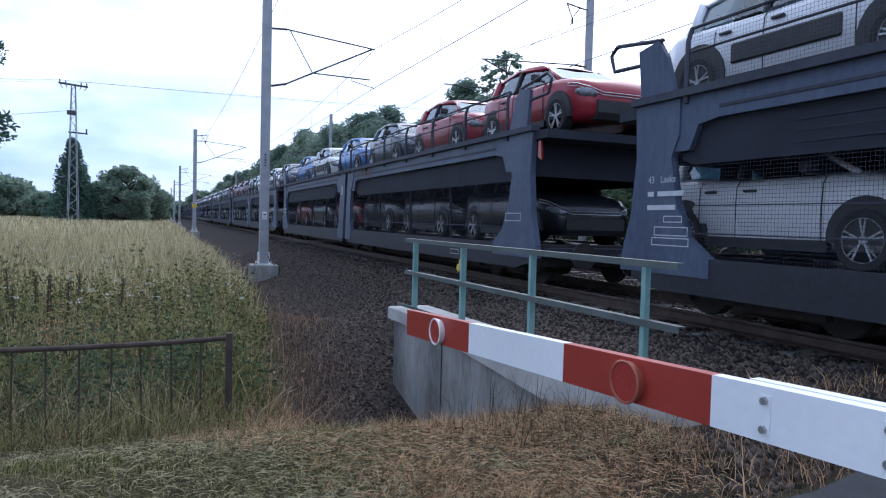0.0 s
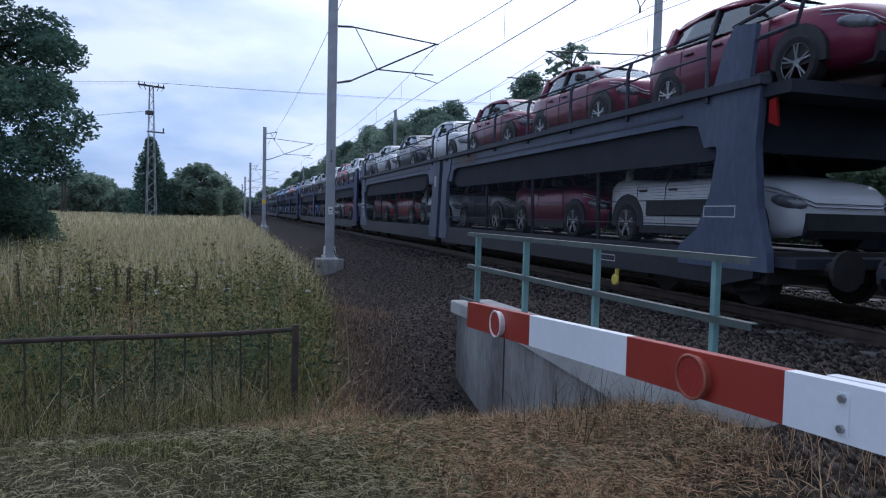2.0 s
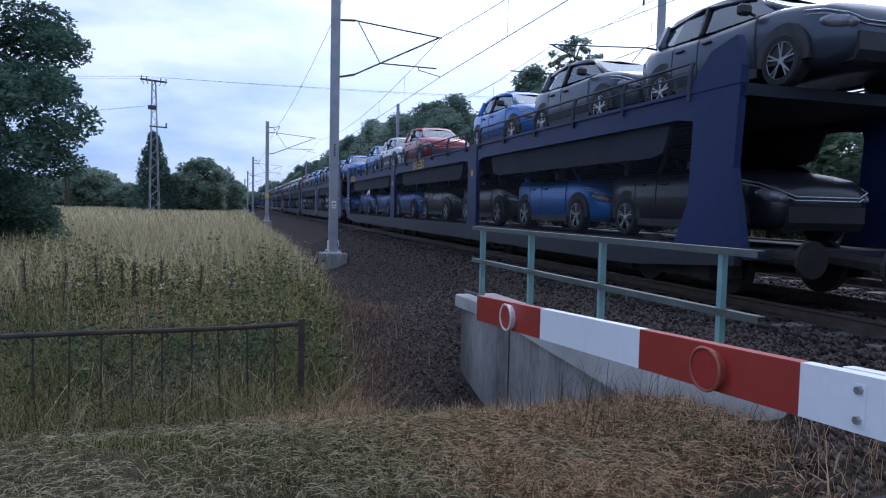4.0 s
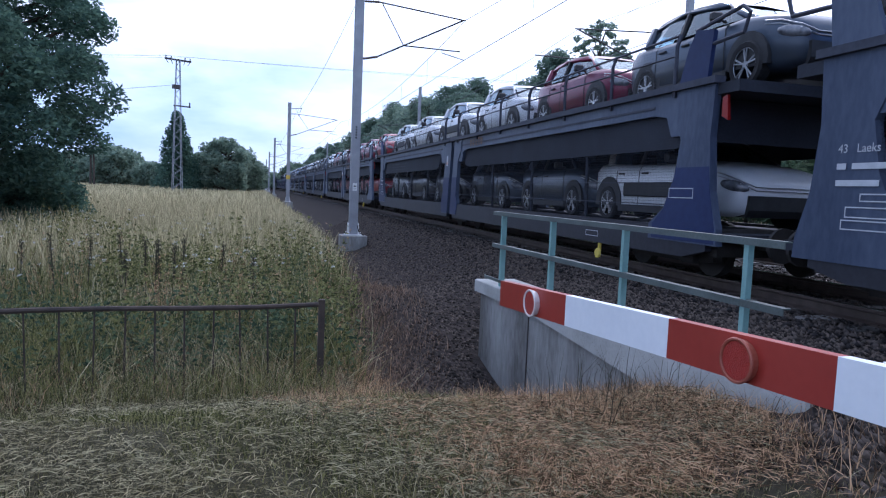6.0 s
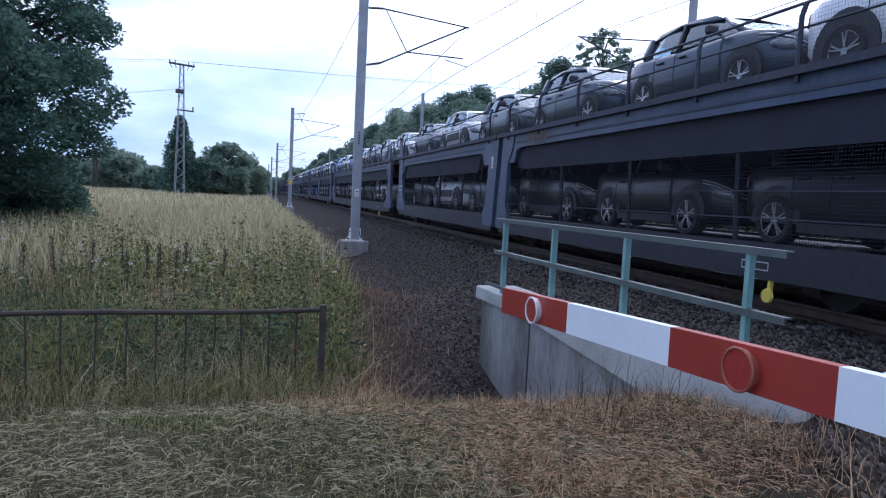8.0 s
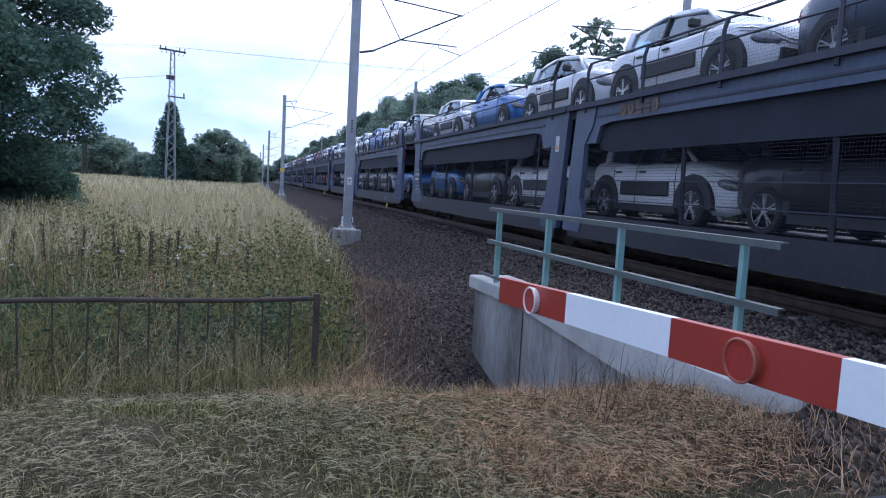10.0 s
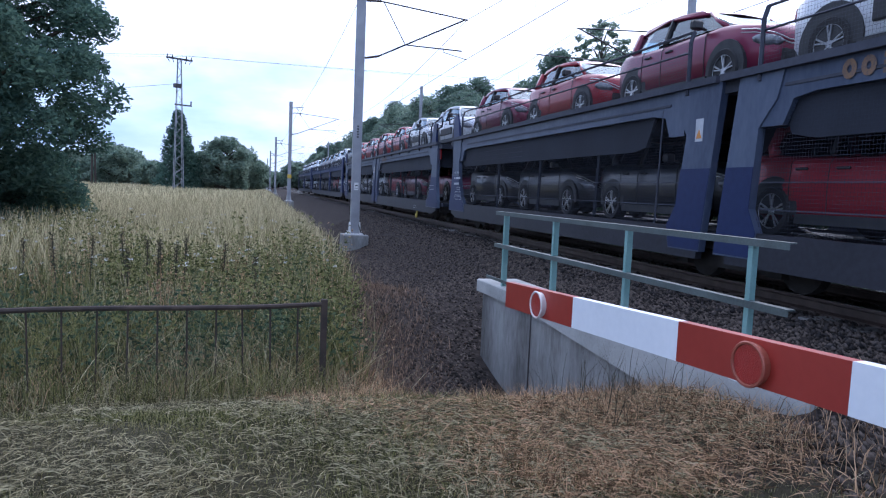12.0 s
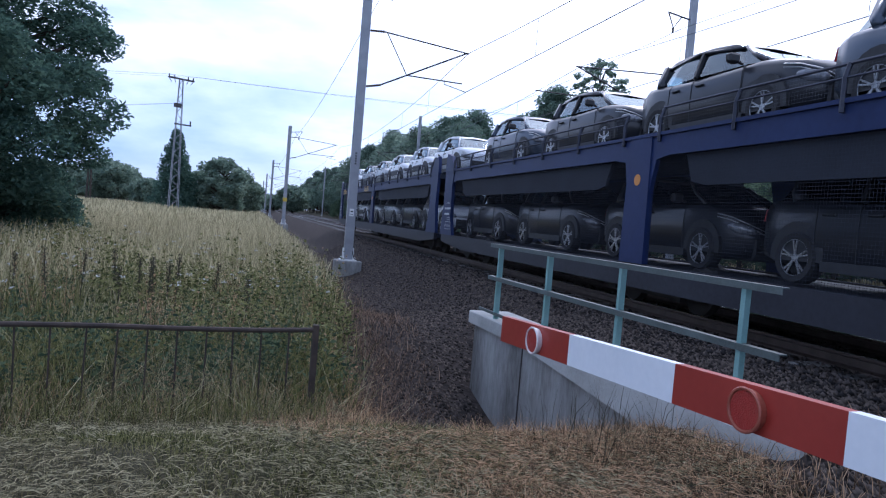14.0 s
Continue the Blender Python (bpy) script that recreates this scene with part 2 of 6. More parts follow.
M_NET = net_surface("dark_side_net", (0.018, 0.022, 0.034), 0.085, 0.042)
M_NET_LIGHT = net_surface("thin_rail_net", (0.05, 0.052, 0.06), 0.07, 0.042)


def car_paint(name, c, metal=0.3):
    return surface(name, [v * 0.92 for v in c], [min(1, v * 1.06) for v in c], rough=0.34, metal=metal, scale=1.5, coat=0.25, spec=0.35)


PAINTS = {
    "white": (car_paint("car_white", (0.62, 0.64, 0.67), 0.0), "white"),
    "pale": (car_paint("car_pale_white", (0.6, 0.62, 0.65), 0.0), "white"),
    "grey": (car_paint("car_grey_blue", (0.05, 0.066, 0.092), 0.4), "grey metallic"),
    "silver": (car_paint("car_silver", (0.3, 0.32, 0.34), 0.5), "silver"),
    "dark": (car_paint("car_dark", (0.02, 0.022, 0.028), 0.2), "near-black"),
    "red": (car_paint("car_red", (0.26, 0.02, 0.032), 0.2), "bright red"),
    "maroon": (car_paint("car_maroon", (0.15, 0.016, 0.045), 0.3), "maroon red"),
    "blue": (car_paint("car_blue", (0.026, 0.14, 0.4), 0.3), "bright blue"),
}
M_LEAF_DARK = leafy("dark_tree_leaves", (0.06, 0.115, 0.09), (0.12, 0.2, 0.145), through_light=0.5)
M_LEAF_MID = leafy("mid_green_leaves", (0.08, 0.135, 0.085), (0.17, 0.235, 0.145), through_light=0.6)
# Distant foliage: air haze is put into the leaf colours as a paler tone.
M_LEAF_HAZY = leafy("hazy_far_leaves", (0.16, 0.23, 0.18), (0.28, 0.36, 0.27), through_light=0.6)
M_PINE_HAZY = leafy("hazy_pine_needles", (0.11, 0.17, 0.135), (0.2, 0.275, 0.205), through_light=0.6)
M_BARK = surface("bark", (0.03, 0.025, 0.02), (0.08, 0.065, 0.05), rough=0.95, scale=5, bump=0.5)
M_STRAW = leafy("pale_field_grass", (0.27, 0.235, 0.13), (0.72, 0.635, 0.39), spread=0.7, scale=0.25)
M_WEED = leafy("green_weeds", (0.036, 0.048, 0.014), (0.29, 0.28, 0.11), spread=0.85, scale=0.5)
M_WEEDLEAF = leafy("weed_leaves", (0.05, 0.062, 0.022), (0.27, 0.27, 0.11), spread=0.8, scale=0.6, through_light=0.4)
M_BRAMBLE = leafy("bramble_leaves", (0.035, 0.06, 0.036), (0.13, 0.175, 0.095), spread=0.7, scale=0.6, through_light=0.35)
M_LAWNSTRAW = leafy("trodden_straw", (0.06, 0.055, 0.031), (0.5, 0.44, 0.265), spread=0.85, scale=0.5)
M_DRY = leafy("dry_brown_grass", (0.11, 0.067, 0.037), (0.66, 0.43, 0.25), spread=0.85, scale=0.8)
M_DEADBROWN = leafy("dead_brown_plants", (0.085, 0.058, 0.042), (0.36, 0.25, 0.175), spread=0.8, scale=0.9)
M_LAWN = leafy("mown_grass", (0.024, 0.032, 0.009), (0.34, 0.305, 0.145), spread=0.85, scale=0.7)
M_SEED = surface("dark_dock_seed", (0.03, 0.03, 0.017), (0.075, 0.062, 0.035), rough=0.9, scale=20)
M_FLOWER = surface("white_flower", (0.5, 0.5, 0.48), (0.7, 0.7, 0.66), rough=0.8, scale=20)


# ---------------------------------------------------------------- mesh helpers
def finish(bm, name, material, smooth=False):
    me = bpy.data.meshes.new(name)
    bmesh.ops.recalc_face_normals(bm, faces=bm.faces)
    bm.to_mesh(me)
    bm.free()
    for mm in (material if isinstance(material, (list, tuple)) else [material]):
        me.materials.append(mm)
    if smooth:
        me.polygons.foreach_set("use_smooth", [True] * len(me.polygons))
    return me


def part(name, bm, material, parent, label="", smooth=False):
    ob = new(name, finish(bm, name, material, smooth) if isinstance(bm, bmesh.types.BMesh) else bm)
    ob.parent = parent
    if label:
        ob["label"] = label
    return ob


def single(name, bm, material, label, category, m=None, kind="", group="", smooth=False):
    ob = new(name, finish(bm, name, material, smooth))
    if m is not None:
        ob.matrix_world = m
    return tagged(ob, label, category, group, kind)


def base(name, label, category, m=None, group="", kind=""):
    ob = new(name)
    if m is not None:
        ob.matrix_basis = m
    return tagged(ob, label, category, group, kind)


def box(bm, x0, x1, y0, y1, z0, z1, bevel=0.0):
    vs = [bm.verts.new((x, y, z)) for x in (x0, x1) for y in (y0, y1) for z in (z0, z1)]
    fs = [bm.faces.new([vs[i] for i in q]) for q in ((0, 1, 3, 2), (4, 6, 7, 5), (0, 4, 5, 1), (2, 3, 7, 6), (0, 2, 6, 4), (1, 5, 7, 3))]
    if bevel:
        es = list({e for f in fs for e in f.edges})
        bmesh.ops.bevel(bm, geom=es, offset=bevel, segments=1, affect="EDGES", profile=0.5)
    return bm


def tube(bm, points, radius, sides=6, radii=None, cap=True):
    """A tube through points."""
    pts = [Vector(p) for p in points]
    rings = []
    for i, p in enumerate(pts):
        d = (pts[min(i + 1, len(pts) - 1)] - pts[max(i - 1, 0)]).normalized()
        a = d.orthogonal().normalized() if i == 0 else (prev - d * prev.dot(d)).normalized()
        prev = a
        b = d.cross(a)
        r = radii[i] if radii else radius
        rings.append([bm.verts.new(p + (a * math.cos(2 * math.pi * j / sides) + b * math.sin(2 * math.pi * j / sides)) * r) for j in range(sides)])
    for r0, r1 in zip(rings, rings[1:]):
        for j in range(sides):
            bm.faces.new((r0[j], r0[(j + 1) % sides], r1[(j + 1) % sides], r1[j]))
    if cap:
        bm.faces.new(rings[0])
        bm.faces.new(rings[-1])
    return bm


def prism(bm, outline, x0, x1):
    """An outline of (y, z) pairs, drawn out from x0 to x1."""
    a = [bm.verts.new((x0, y, z)) for y, z in outline]
    b = [bm.verts.new((x1, y, z)) for y, z in outline]
    bm.faces.new(a)
    bm.faces.new(b)
    for i in range(len(a)):
        j = (i + 1) % len(a)
        bm.faces.new((a[i], a[j], b[j], b[i]))
    return bm


def disc(bm, centre, axis, r0, r1, depth, sides=16):
    """A short turned piece about axis, from radius r0 to r1."""
    c, ax = Vector(centre), Vector(axis).normalized()
    return tube(bm, [c, c + ax * depth], r0, sides, [r0, r1])


def mesh_arrays(name, verts, faces, material):
    """A mesh of equal-sided faces from number arrays."""
    me = bpy.data.meshes.new(name)
    n, k = faces.shape
    me.vertices.add(len(verts))
    me.vertices.foreach_set("co", np.ascontiguousarray(verts, dtype=np.float32).ravel())
    me.loops.add(n * k)
    me.loops.foreach_set("vertex_index", np.ascontiguousarray(faces, dtype=np.int32).ravel())
    me.polygons.add(n)
    me.polygons.foreach_set("loop_start", np.arange(0, n * k, k, dtype=np.int32))
    me.update(calc_edges=True)
    me.materials.append(material)
    return me


# ---------------------------------------------------------------- the lie of the land
LEAN = 0.040                      # the track's drift to the right for each metre ahead
TURN = -math.degrees(math.atan(LEAN))
AXIS, RAIL_Z = 7.1, 0.5           # near track's middle at y = 0, and the top of its rails
SECOND = 4.1                      # from the near track to the far one


def track(s, across=0.0, up=0.0):
    """A point s metres along the near track, across to its right and up from its rail tops."""
    a = math.atan(LEAN)
    return Vector((AXIS + s * math.sin(a) + across * math.cos(a), s * math.cos(a) - across * math.sin(a), RAIL_Z + up))


def step(a, b, v):
    t = np.clip((v - a) / (b - a), 0, 1)
    return t * t * (3 - 2 * t)


def ground_height(x, y):
    p = x - LEAN * y
    z = 0.05 * np.sin(x * 0.35 + 1.0) * np.sin(y * 0.27) + 0.03 * np.sin(x * 1.1 + y * 0.6)
    z = z * step(4.0, 9.0, np.hypot(x, y))
    z = z - 0.58 * step(0.6, 2.4, p) * step(9.5, 15, y)                       # foot of the embankment
    z = z - 1.15 * step(0.9, 2.6, x) * step(4.3, 6.8, y) * (1 - step(7.2, 12.0, y))   # ditch before the culvert
    z = z - 0.4 * step(4.3, 6.3, y) * (1 - step(10, 18, y)) * (1 - step(0.9, 2.4, x))   # hollow at the fence
    z = z + 0.16 * step(2.5, 3.2, x) * step(2.75, 3.3, y) * (1 - step(3.8, 4.7, y))        # spoil against the wall's end
    bed = step(2.9, 5.3, p) * step(2.6, 3.6, y + 0.0 * x) + (step(3.3, 5.4, p)) * (1 - step(2.6, 3.6, y))
    near_wall = step(3.0, 3.6, y) * (1 - step(9.0, 9.6, y))
    bed = bed * (1 - near_wall) + near_wall * step(3.62, 3.8, x)
    z = z * (1 - bed) + 0.30 * bed
    fall = step(13.2, 16.5, p)
    z = z * (1 - fall) + fall * 0.6
    return z


def make_ground():
    xs = np.concatenate([-np.geomspace(3000, 14, 22), np.arange(-13.6, 19, 0.2), np.geomspace(19.4, 3000, 24)])
    ys = np.concatenate([-np.geomspace(3000, 7, 14), np.arange(-6.6, 34, 0.2), np.geomspace(34.6, 4000, 34)])
    gx, gy = np.meshgrid(xs, ys)
    gz = ground_height(gx, gy)
    nx, ny = len(xs), len(ys)
    i = np.arange(nx * ny).reshape(ny, nx)
    faces = np.stack([i[:-1, :-1], i[:-1, 1:], i[1:, 1:], i[1:, :-1]], -1).reshape(-1, 4)
    me = mesh_arrays("ground", np.stack([gx, gy, gz], -1).reshape(-1, 3), faces, M_GROUND)
    p = (gx - LEAN * gy).ravel()
    stony = step(1.1, 2.2, p + 0.35 * np.sin(gy.ravel() * 0.9)) * (1 - step(13.0, 14.5, p)) * step(3.1, 4.3, gy.ravel() + 0.25 * gx.ravel())
    at = me.attributes.new("ballast", "FLOAT", "POINT")
    at.data.foreach_set("value", stony.astype(np.float32))
    me.polygons.foreach_set("use_smooth", [True] * len(me.polygons))
    tagged(new("ground", me), "dry grassy soil running into grey track ballast", "ground", kind="structure")


make_ground()


def make_road():
    bm = bmesh.new()
    edge = [(-40, 2.75), (0.9, 2.75), (2.4, 2.62), (3.6, 2.55), (5.0, 2.5), (5.9, 2.45)]
    rows = []
    for x, y in edge:
        z = 0.012 + 0.46 * float(step(2.8, 5.9, np.float64(x)))
        rows.append([bm.verts.new((x, yy, z)) for yy in (y, y - 0.15, -3.2)] + [bm.verts.new((x, y, z - 0.25))])
    for a, b in zip(rows, rows[1:]):
        for i, j in ((0, 1), (1, 2), (0, 3)):
            bm.faces.new((a[i], b[i], b[j], a[j]))
    single("road", bm, M_ASPHALT, "patched dark asphalt road leading onto the level crossing", "road", kind="structure")


make_road()


# ---------------------------------------------------------------- railway track
def make_track(name, shift, first, last, pieces):
    root = base(name, "ballasted railway track on concrete sleepers", "track", kind="structure")
    for side in (-0.7535, 0.7535):
        bm = bmesh.new()
        profile = [(-0.07, -0.172), (0.07, -0.172), (0.07, -0.155), (0.012, -0.13), (0.012, -0.05), (0.036, -0.035), (0.036, -0.003), (-0.036, -0.003), (-0.036, -0.035), (-0.012, -0.05), (-0.012, -0.13), (-0.07, -0.155)]
        a, b = [[bm.verts.new(track(s, shift + side + px, pz)) for px, pz in profile] for s in (first, last)]
        for i in range(len(a)):
            j = (i + 1) % len(a)
            bm.faces.new((a[i], a[j], b[j], b[i]))
        part("rail", bm, M_RAIL, root, "rust-brown rail")
        bm = bmesh.new()
        q = [bm.verts.new(track(s, shift + side + px, 0.0)) for s, px in ((first, -0.03), (first, 0.03), (last, 0.03), (last, -0.03))]
        q2 = [bm.verts.new(v.co - Vector((0, 0, 0.004))) for v in q]
        bm.faces.new(q)
        for i in range(4):
            bm.faces.new((q[i], q[(i + 1) % 4], q2[(i + 1) % 4], q2[i]))
        part("rail_head", bm, M_RAILTOP, root, "polished running surface of the rail")
    bm = bmesh.new()
    prism(bm, [(-0.14, -0.22), (0.14, -0.22), (0.12, 0.0), (-0.12, 0.0)], -1.25, 1.25)
    me = finish(bm, "sleeper", M_SLEEPER)
    count = 0
    s = first
    far = bmesh.new()
    while s < last:
        if count < pieces:
            ob = new("sleeper", me)
            ob.parent = root
            ob.matrix_basis = Matrix.Translation(track(s, shift, -0.172)) @ pose(0, 0, 0, 0, 0, TURN + random.uniform(-0.4, 0.4))
        elif s < 160:
            c = track(s, shift, -0.172)
            box(far, c.x - 1.25, c.x + 1.25, c.y - 0.13, c.y + 0.13, c.z - 0.2, c.z)
        count += 1
        s += 0.61
    ob = part("far_sleepers", far, M_SLEEPER, root, "row of distant sleepers")
    ob["kind"] = "stuff"


make_track("track_near", 0.0, -24, 420, 160)
make_track("track_far", SECOND, -24, 420, 40)


# ---------------------------------------------------------------- masts and overhead wires
def insulator(bm, p0, p1):
    p0, p1 = Vector(p0), Vector(p1)
    n = 6
    pts, rad = [], []
    for i in range(n * 2 + 1):
        pts.append(p0.lerp(p1, i / (n * 2)))
        rad.append(0.05 if i % 2 else 0.028)
    tube(bm, pts, 0.04, 8, rad)


def mast(x, y, z0, height, reach, low, high, tip_up, label, plate=False, foundation=True, flange=0.15, sign=False, feeder=1, over=0.98):
    """A catenary mast with its cantilever: reach is the way (dx, dy) from the mast to the contact wire."""
    root = base("catenary_mast", label, "mast", pose(x, y, z0))
    bm = bmesh.new()
    w = flange
    box(bm, -w, w, -w * 0.62, w * 0.62, 0.02, height, 0.012)
    part("post", bm, M_GALV, root)
    bm = bmesh.new()
    for sx in (-1, 1):
        prism(bm, [(-0.2, 0.0), (0.2, 0.0), (0.11, 0.42), (-0.11, 0.42)], sx * (w + 0.004), sx * (w + 0.03))
    box(bm, -0.27, 0.27, -0.27, 0.27, 0.0, 0.03)
    for bx in (-0.21, 0.21):
        for by in (-0.22, 0.22):
            tube(bm, [(bx, by, 0.03), (bx, by, 0.11)], 0.022)
    part("foot_plate", bm, M_PLATE, root, "pale flared steel foot with bolts")
    if foundation:
        bm = bmesh.new()
        box(bm, -0.43, 0.43, -0.43, 0.43, -1.4, 0.0, 0.03)
        part("foundation", bm, M_CONCRETE, root, "square concrete foundation block")
    dx, dy = reach
    u = Vector((dx, dy, 0)).normalized()
    full = Vector((dx, dy, 0)).length
    at = lambda d, z: u * d + Vector((0, 0, z))
    bm = bmesh.new()
    tip = at(full, tip_up)
    tube(bm, [at(w + 0.5, high - 0.02), tip + u * 0.1], 0.024)
    tube(bm, [at(w + 0.5, low + 0.06), tip], 0.028)
    knee = at(w + 0.5, low + 0.06).lerp(tip, 0.3)
    reg = tip_up - 1.08
    tube(bm, [at(w + 0.62, high - 0.05), knee], 0.016)
    tube(bm, [knee, at(full * over, reg)], 0.022)
    tube(bm, [at(full * 0.8, reg + 0.03), at(full * 0.8, reg - 0.1), at(full + 0.1, reg - 0.28)], 0.016)
    part("cantilever", bm, M_DARKMETAL, root, "dark tubular cantilever arm")
    for z in (low, high):
        bm = bmesh.new()
        insulator(bm, at(w + 0.02, z - 0.05), at(w + 0.52, z + (0.06 if z == low else -0.02)))
        part("insulator", bm, M_INSUL, root, "ribbed brown insulator")
    if feeder:
        bm = bmesh.new()
        zf = height - (1.55 if height > 11 else 0.55)
        f = u * feeder
        up = lambda d, dz: f * d + Vector((0, 0, zf + dz))
        tube(bm, [up(w, 0.0), up(w + 0.95, 0.14)], 0.03)
        tube(bm, [up(w + 0.93, 0.13), up(w + 0.68, -0.42), up(w + 0.34, 0.05)], 0.026)
        tube(bm, [up(w + 0.68, -0.42), up(w + 0.68, -0.62)], 0.045, 6)
        part("feeder_bracket", bm, M_DARKMETAL, root, "triangular feeder bracket")
    if plate:
        bm = bmesh.new()
        box(bm, -0.075, 0.075, -w * 0.62 - 0.02, -w * 0.62 - 0.004, 1.52, 1.78, 0.006)
        pl = part("number_plate", bm, M_PLATE, root, "small white enamel plate")
        for half, z0, z1 in ((0.04, 1.66, 1.70), (0.05, 1.58, 1.595)):
            bm = bmesh.new()
            box(bm, -half, half, -w * 0.62 - 0.025, -w * 0.62 - 0.021, z0, z1)
            part("marking", bm, M_CARBLACK, pl, "dark unreadable mark")
        for k in range(5):
            bm = bmesh.new()
            box(bm, -0.03, 0.03, -w * 0.62 - 0.008, -w * 0.62 - 0.003, 3.3 + k * 0.09, 3.35 + k * 0.09)
            part("stencil", bm, M_CARBLACK, root, "dark stencilled mark on the mast")
        bm = bmesh.new()
        tube(bm, [(0.1, -0.25, 0.35), (0.16, -0.3, 0.1), (0.3, -0.33, 0.02), (0.45, -0.3, -0.25), (0.9, -0.25, -0.5)], 0.014)
        part("earth_cable", bm, M_TYRE, root, "black earthing cable")
    if sign:
        bm = bmesh.new()
        prism(bm, [(-0.17, 2.05), (0.17, 2.05), (0.17, 2.4), (-0.17, 2.4)], -w - 0.02, w + 0.02)
        part("warning_sign", bm, M_YELLOWSIGN, root, "yellow warning sign")
    return root


CONTACT_Z, MESSENGER_Z = 6.22, 8.05
LEFT = [(4.14, 23.4, -0.05), (5.15, 63.5, 0.1), (6.9, 112, 0.1), (8.7, 160, 0.1), (10.5, 208, 0.1)]
for i, (mx, my, mz) in enumerate(LEFT):
    d = (track(my).x - mx) - 0.25
    mast(mx, my, mz, 10.2 if i == 0 else 8.9, (d, -LEAN * d), 6.05, 7.95, 7.62,
         "tall grey catenary mast on a concrete block" if i == 0 else "distant grey catenary mast beside the track", plate=i == 0, sign=i == 1)
RIGHT = [(16.74, 22.8, 0.1), (17.9, 66.0, 0.2), (19.6, 110, 0.2), (21.4, 158, 0.2)]
for mx, my, mz in RIGHT:
    d = -(mx - track(my, SECOND).x)
    mast(mx, my, mz, 11.6, (d, -LEAN * d), 6.0, 7.85, 7.6, "grey catenary mast beyond the train", flange=0.14, over=1.35)


def span(bm, a, b, sag, radius, n=10):
    a, b = Vector(a), Vector(b)
    tube(bm, [a.lerp(b, i / n) - Vector((0, 0, sag * 4 * (i / n) * (1 - i / n))) for i in range(n + 1)], radius, 4)


def overhead(shift, stagger, rows):
    """Messenger, contact wire and droppers of one track; rows: stations along it."""
    root = base("overhead_line", "overhead contact wire hung from its messenger by droppers", "overhead wire")
    for k, (s0, s1) in enumerate(zip(rows, rows[1:])):
        a0, a1 = stagger * (-1) ** k, -stagger * (-1) ** k
        bm = bmesh.new()
        span(bm, track(s0, shift + a0, CONTACT_Z - RAIL_Z), track(s1, shift + a1, CONTACT_Z - RAIL_Z), 0.02, 0.011)
        part("contact_wire", bm, M_WIRE, root)
        bm = bmesh.new()
        up = MESSENGER_Z - RAIL_Z - 0.45
        span(bm, track(s0, shift + a0, up), track(s1, shift + a1, up), 0.75, 0.010)
        part("messenger_wire", bm, M_WIRE, root)
        n = 7
        for i in range(1, n):
            f = i / n
            top = track(s0 + (s1 - s0) * f, shift + a0 + (a1 - a0) * f, up - 0.75 * 4 * f * (1 - f))
            bm = bmesh.new()
            tube(bm, [top, (top.x, top.y, CONTACT_Z)], 0.006, 4)
            part("dropper", bm, M_WIRE, root)


overhead(0.0, 0.15, [-20, 23.3, 63.3, 112, 160, 208])
overhead(SECOND, 0.15, [-20, 22.7, 66, 110, 158, 206])
for pts, zf in ((LEFT, 8.1), (RIGHT, 9.75)):
    root = base("feeder_wire", "sagging feeder wire along the masts", "overhead wire")
    ends = [(pts[0][0] - LEAN * 44, pts[0][1] - 44, pts[0][2])] + list(pts)
    for k, (a, b) in enumerate(zip(ends, ends[1:])):
        sx = 0.55 if pts is LEFT else -0.45
        if pts is LEFT and k == 0:
            continue
        bm = bmesh.new()
        span(bm, (a[0] + sx, a[1], 9.3 if k == 1 and pts is LEFT else zf), (b[0] + sx, b[1], zf), 0.5, 0.011)
        part("wire", bm, M_WIRE, root)


# ---------------------------------------------------------------- lattice tower and other line supports
def lattice_tower(x, y, height):
    root = base("lattice_power_mast", "slender steel lattice power mast in the field", "power mast", pose(x, y, -0.1, 0, 0, 25))
    w0, w1 = 0.56, 0.2
    for sx in (-1, 1):
        for sy in (-1, 1):
            bm = bmesh.new()
            tube(bm, [(sx * w0, sy * w0 * 0.4, 0), (sx * w1, sy * w1 * 0.5, height)], 0.045, 4)
            part("leg", bm, M_GALV, root)
    n = 20
    for i in range(n):
        f0, f1 = i / n, (i + 1) / n
        a = w0 + (w1 - w0) * f0
        b = w0 + (w1 - w0) * f1
        bm = bmesh.new()
        for sy in (-1, 1):
            sgn = 1 if i % 2 else -1
            tube(bm, [(-a * sgn, sy * a * 0.42, f0 * height), (b * sgn, sy * b * 0.42, f1 * height)], 0.022, 4)
        part("bracing", bm, M_GALV, root)
    bm = bmesh.new()
    box(bm, -1.5, 1.5, -0.12, 0.12, height - 0.1, height + 0.08)
    for sx in (-1.4, -0.8, 0.8, 1.4):
        tube(bm, [(sx, 0, height + 0.05), (sx, 0, height + 0.38)], 0.06, 6)
        tube(bm, [(sx, 0, height - 0.1), (sx * 0.8, 0, height - 0.5)], 0.04, 4)
    part("crossarm", bm, M_DARKMETAL, root, "dark crossarm with insulators")
    bm = bmesh.new()
    box(bm, -0.6, 0.15, -0.25, 0.25, height - 3.3, height - 2.85)
    part("switch_gear", bm, M_DARKMETAL, root, "dark switch gear")
    bm = bmesh.new()
    box(bm, -0.5, 1.5, -0.06, 0.06, height - 5.3, height - 5.15)
    tube(bm, [(1.4, 0, height - 5.2), (1.4, 0, height - 4.7)], 0.08, 6)
    part("lower_arm", bm, M_DARKMETAL, root)


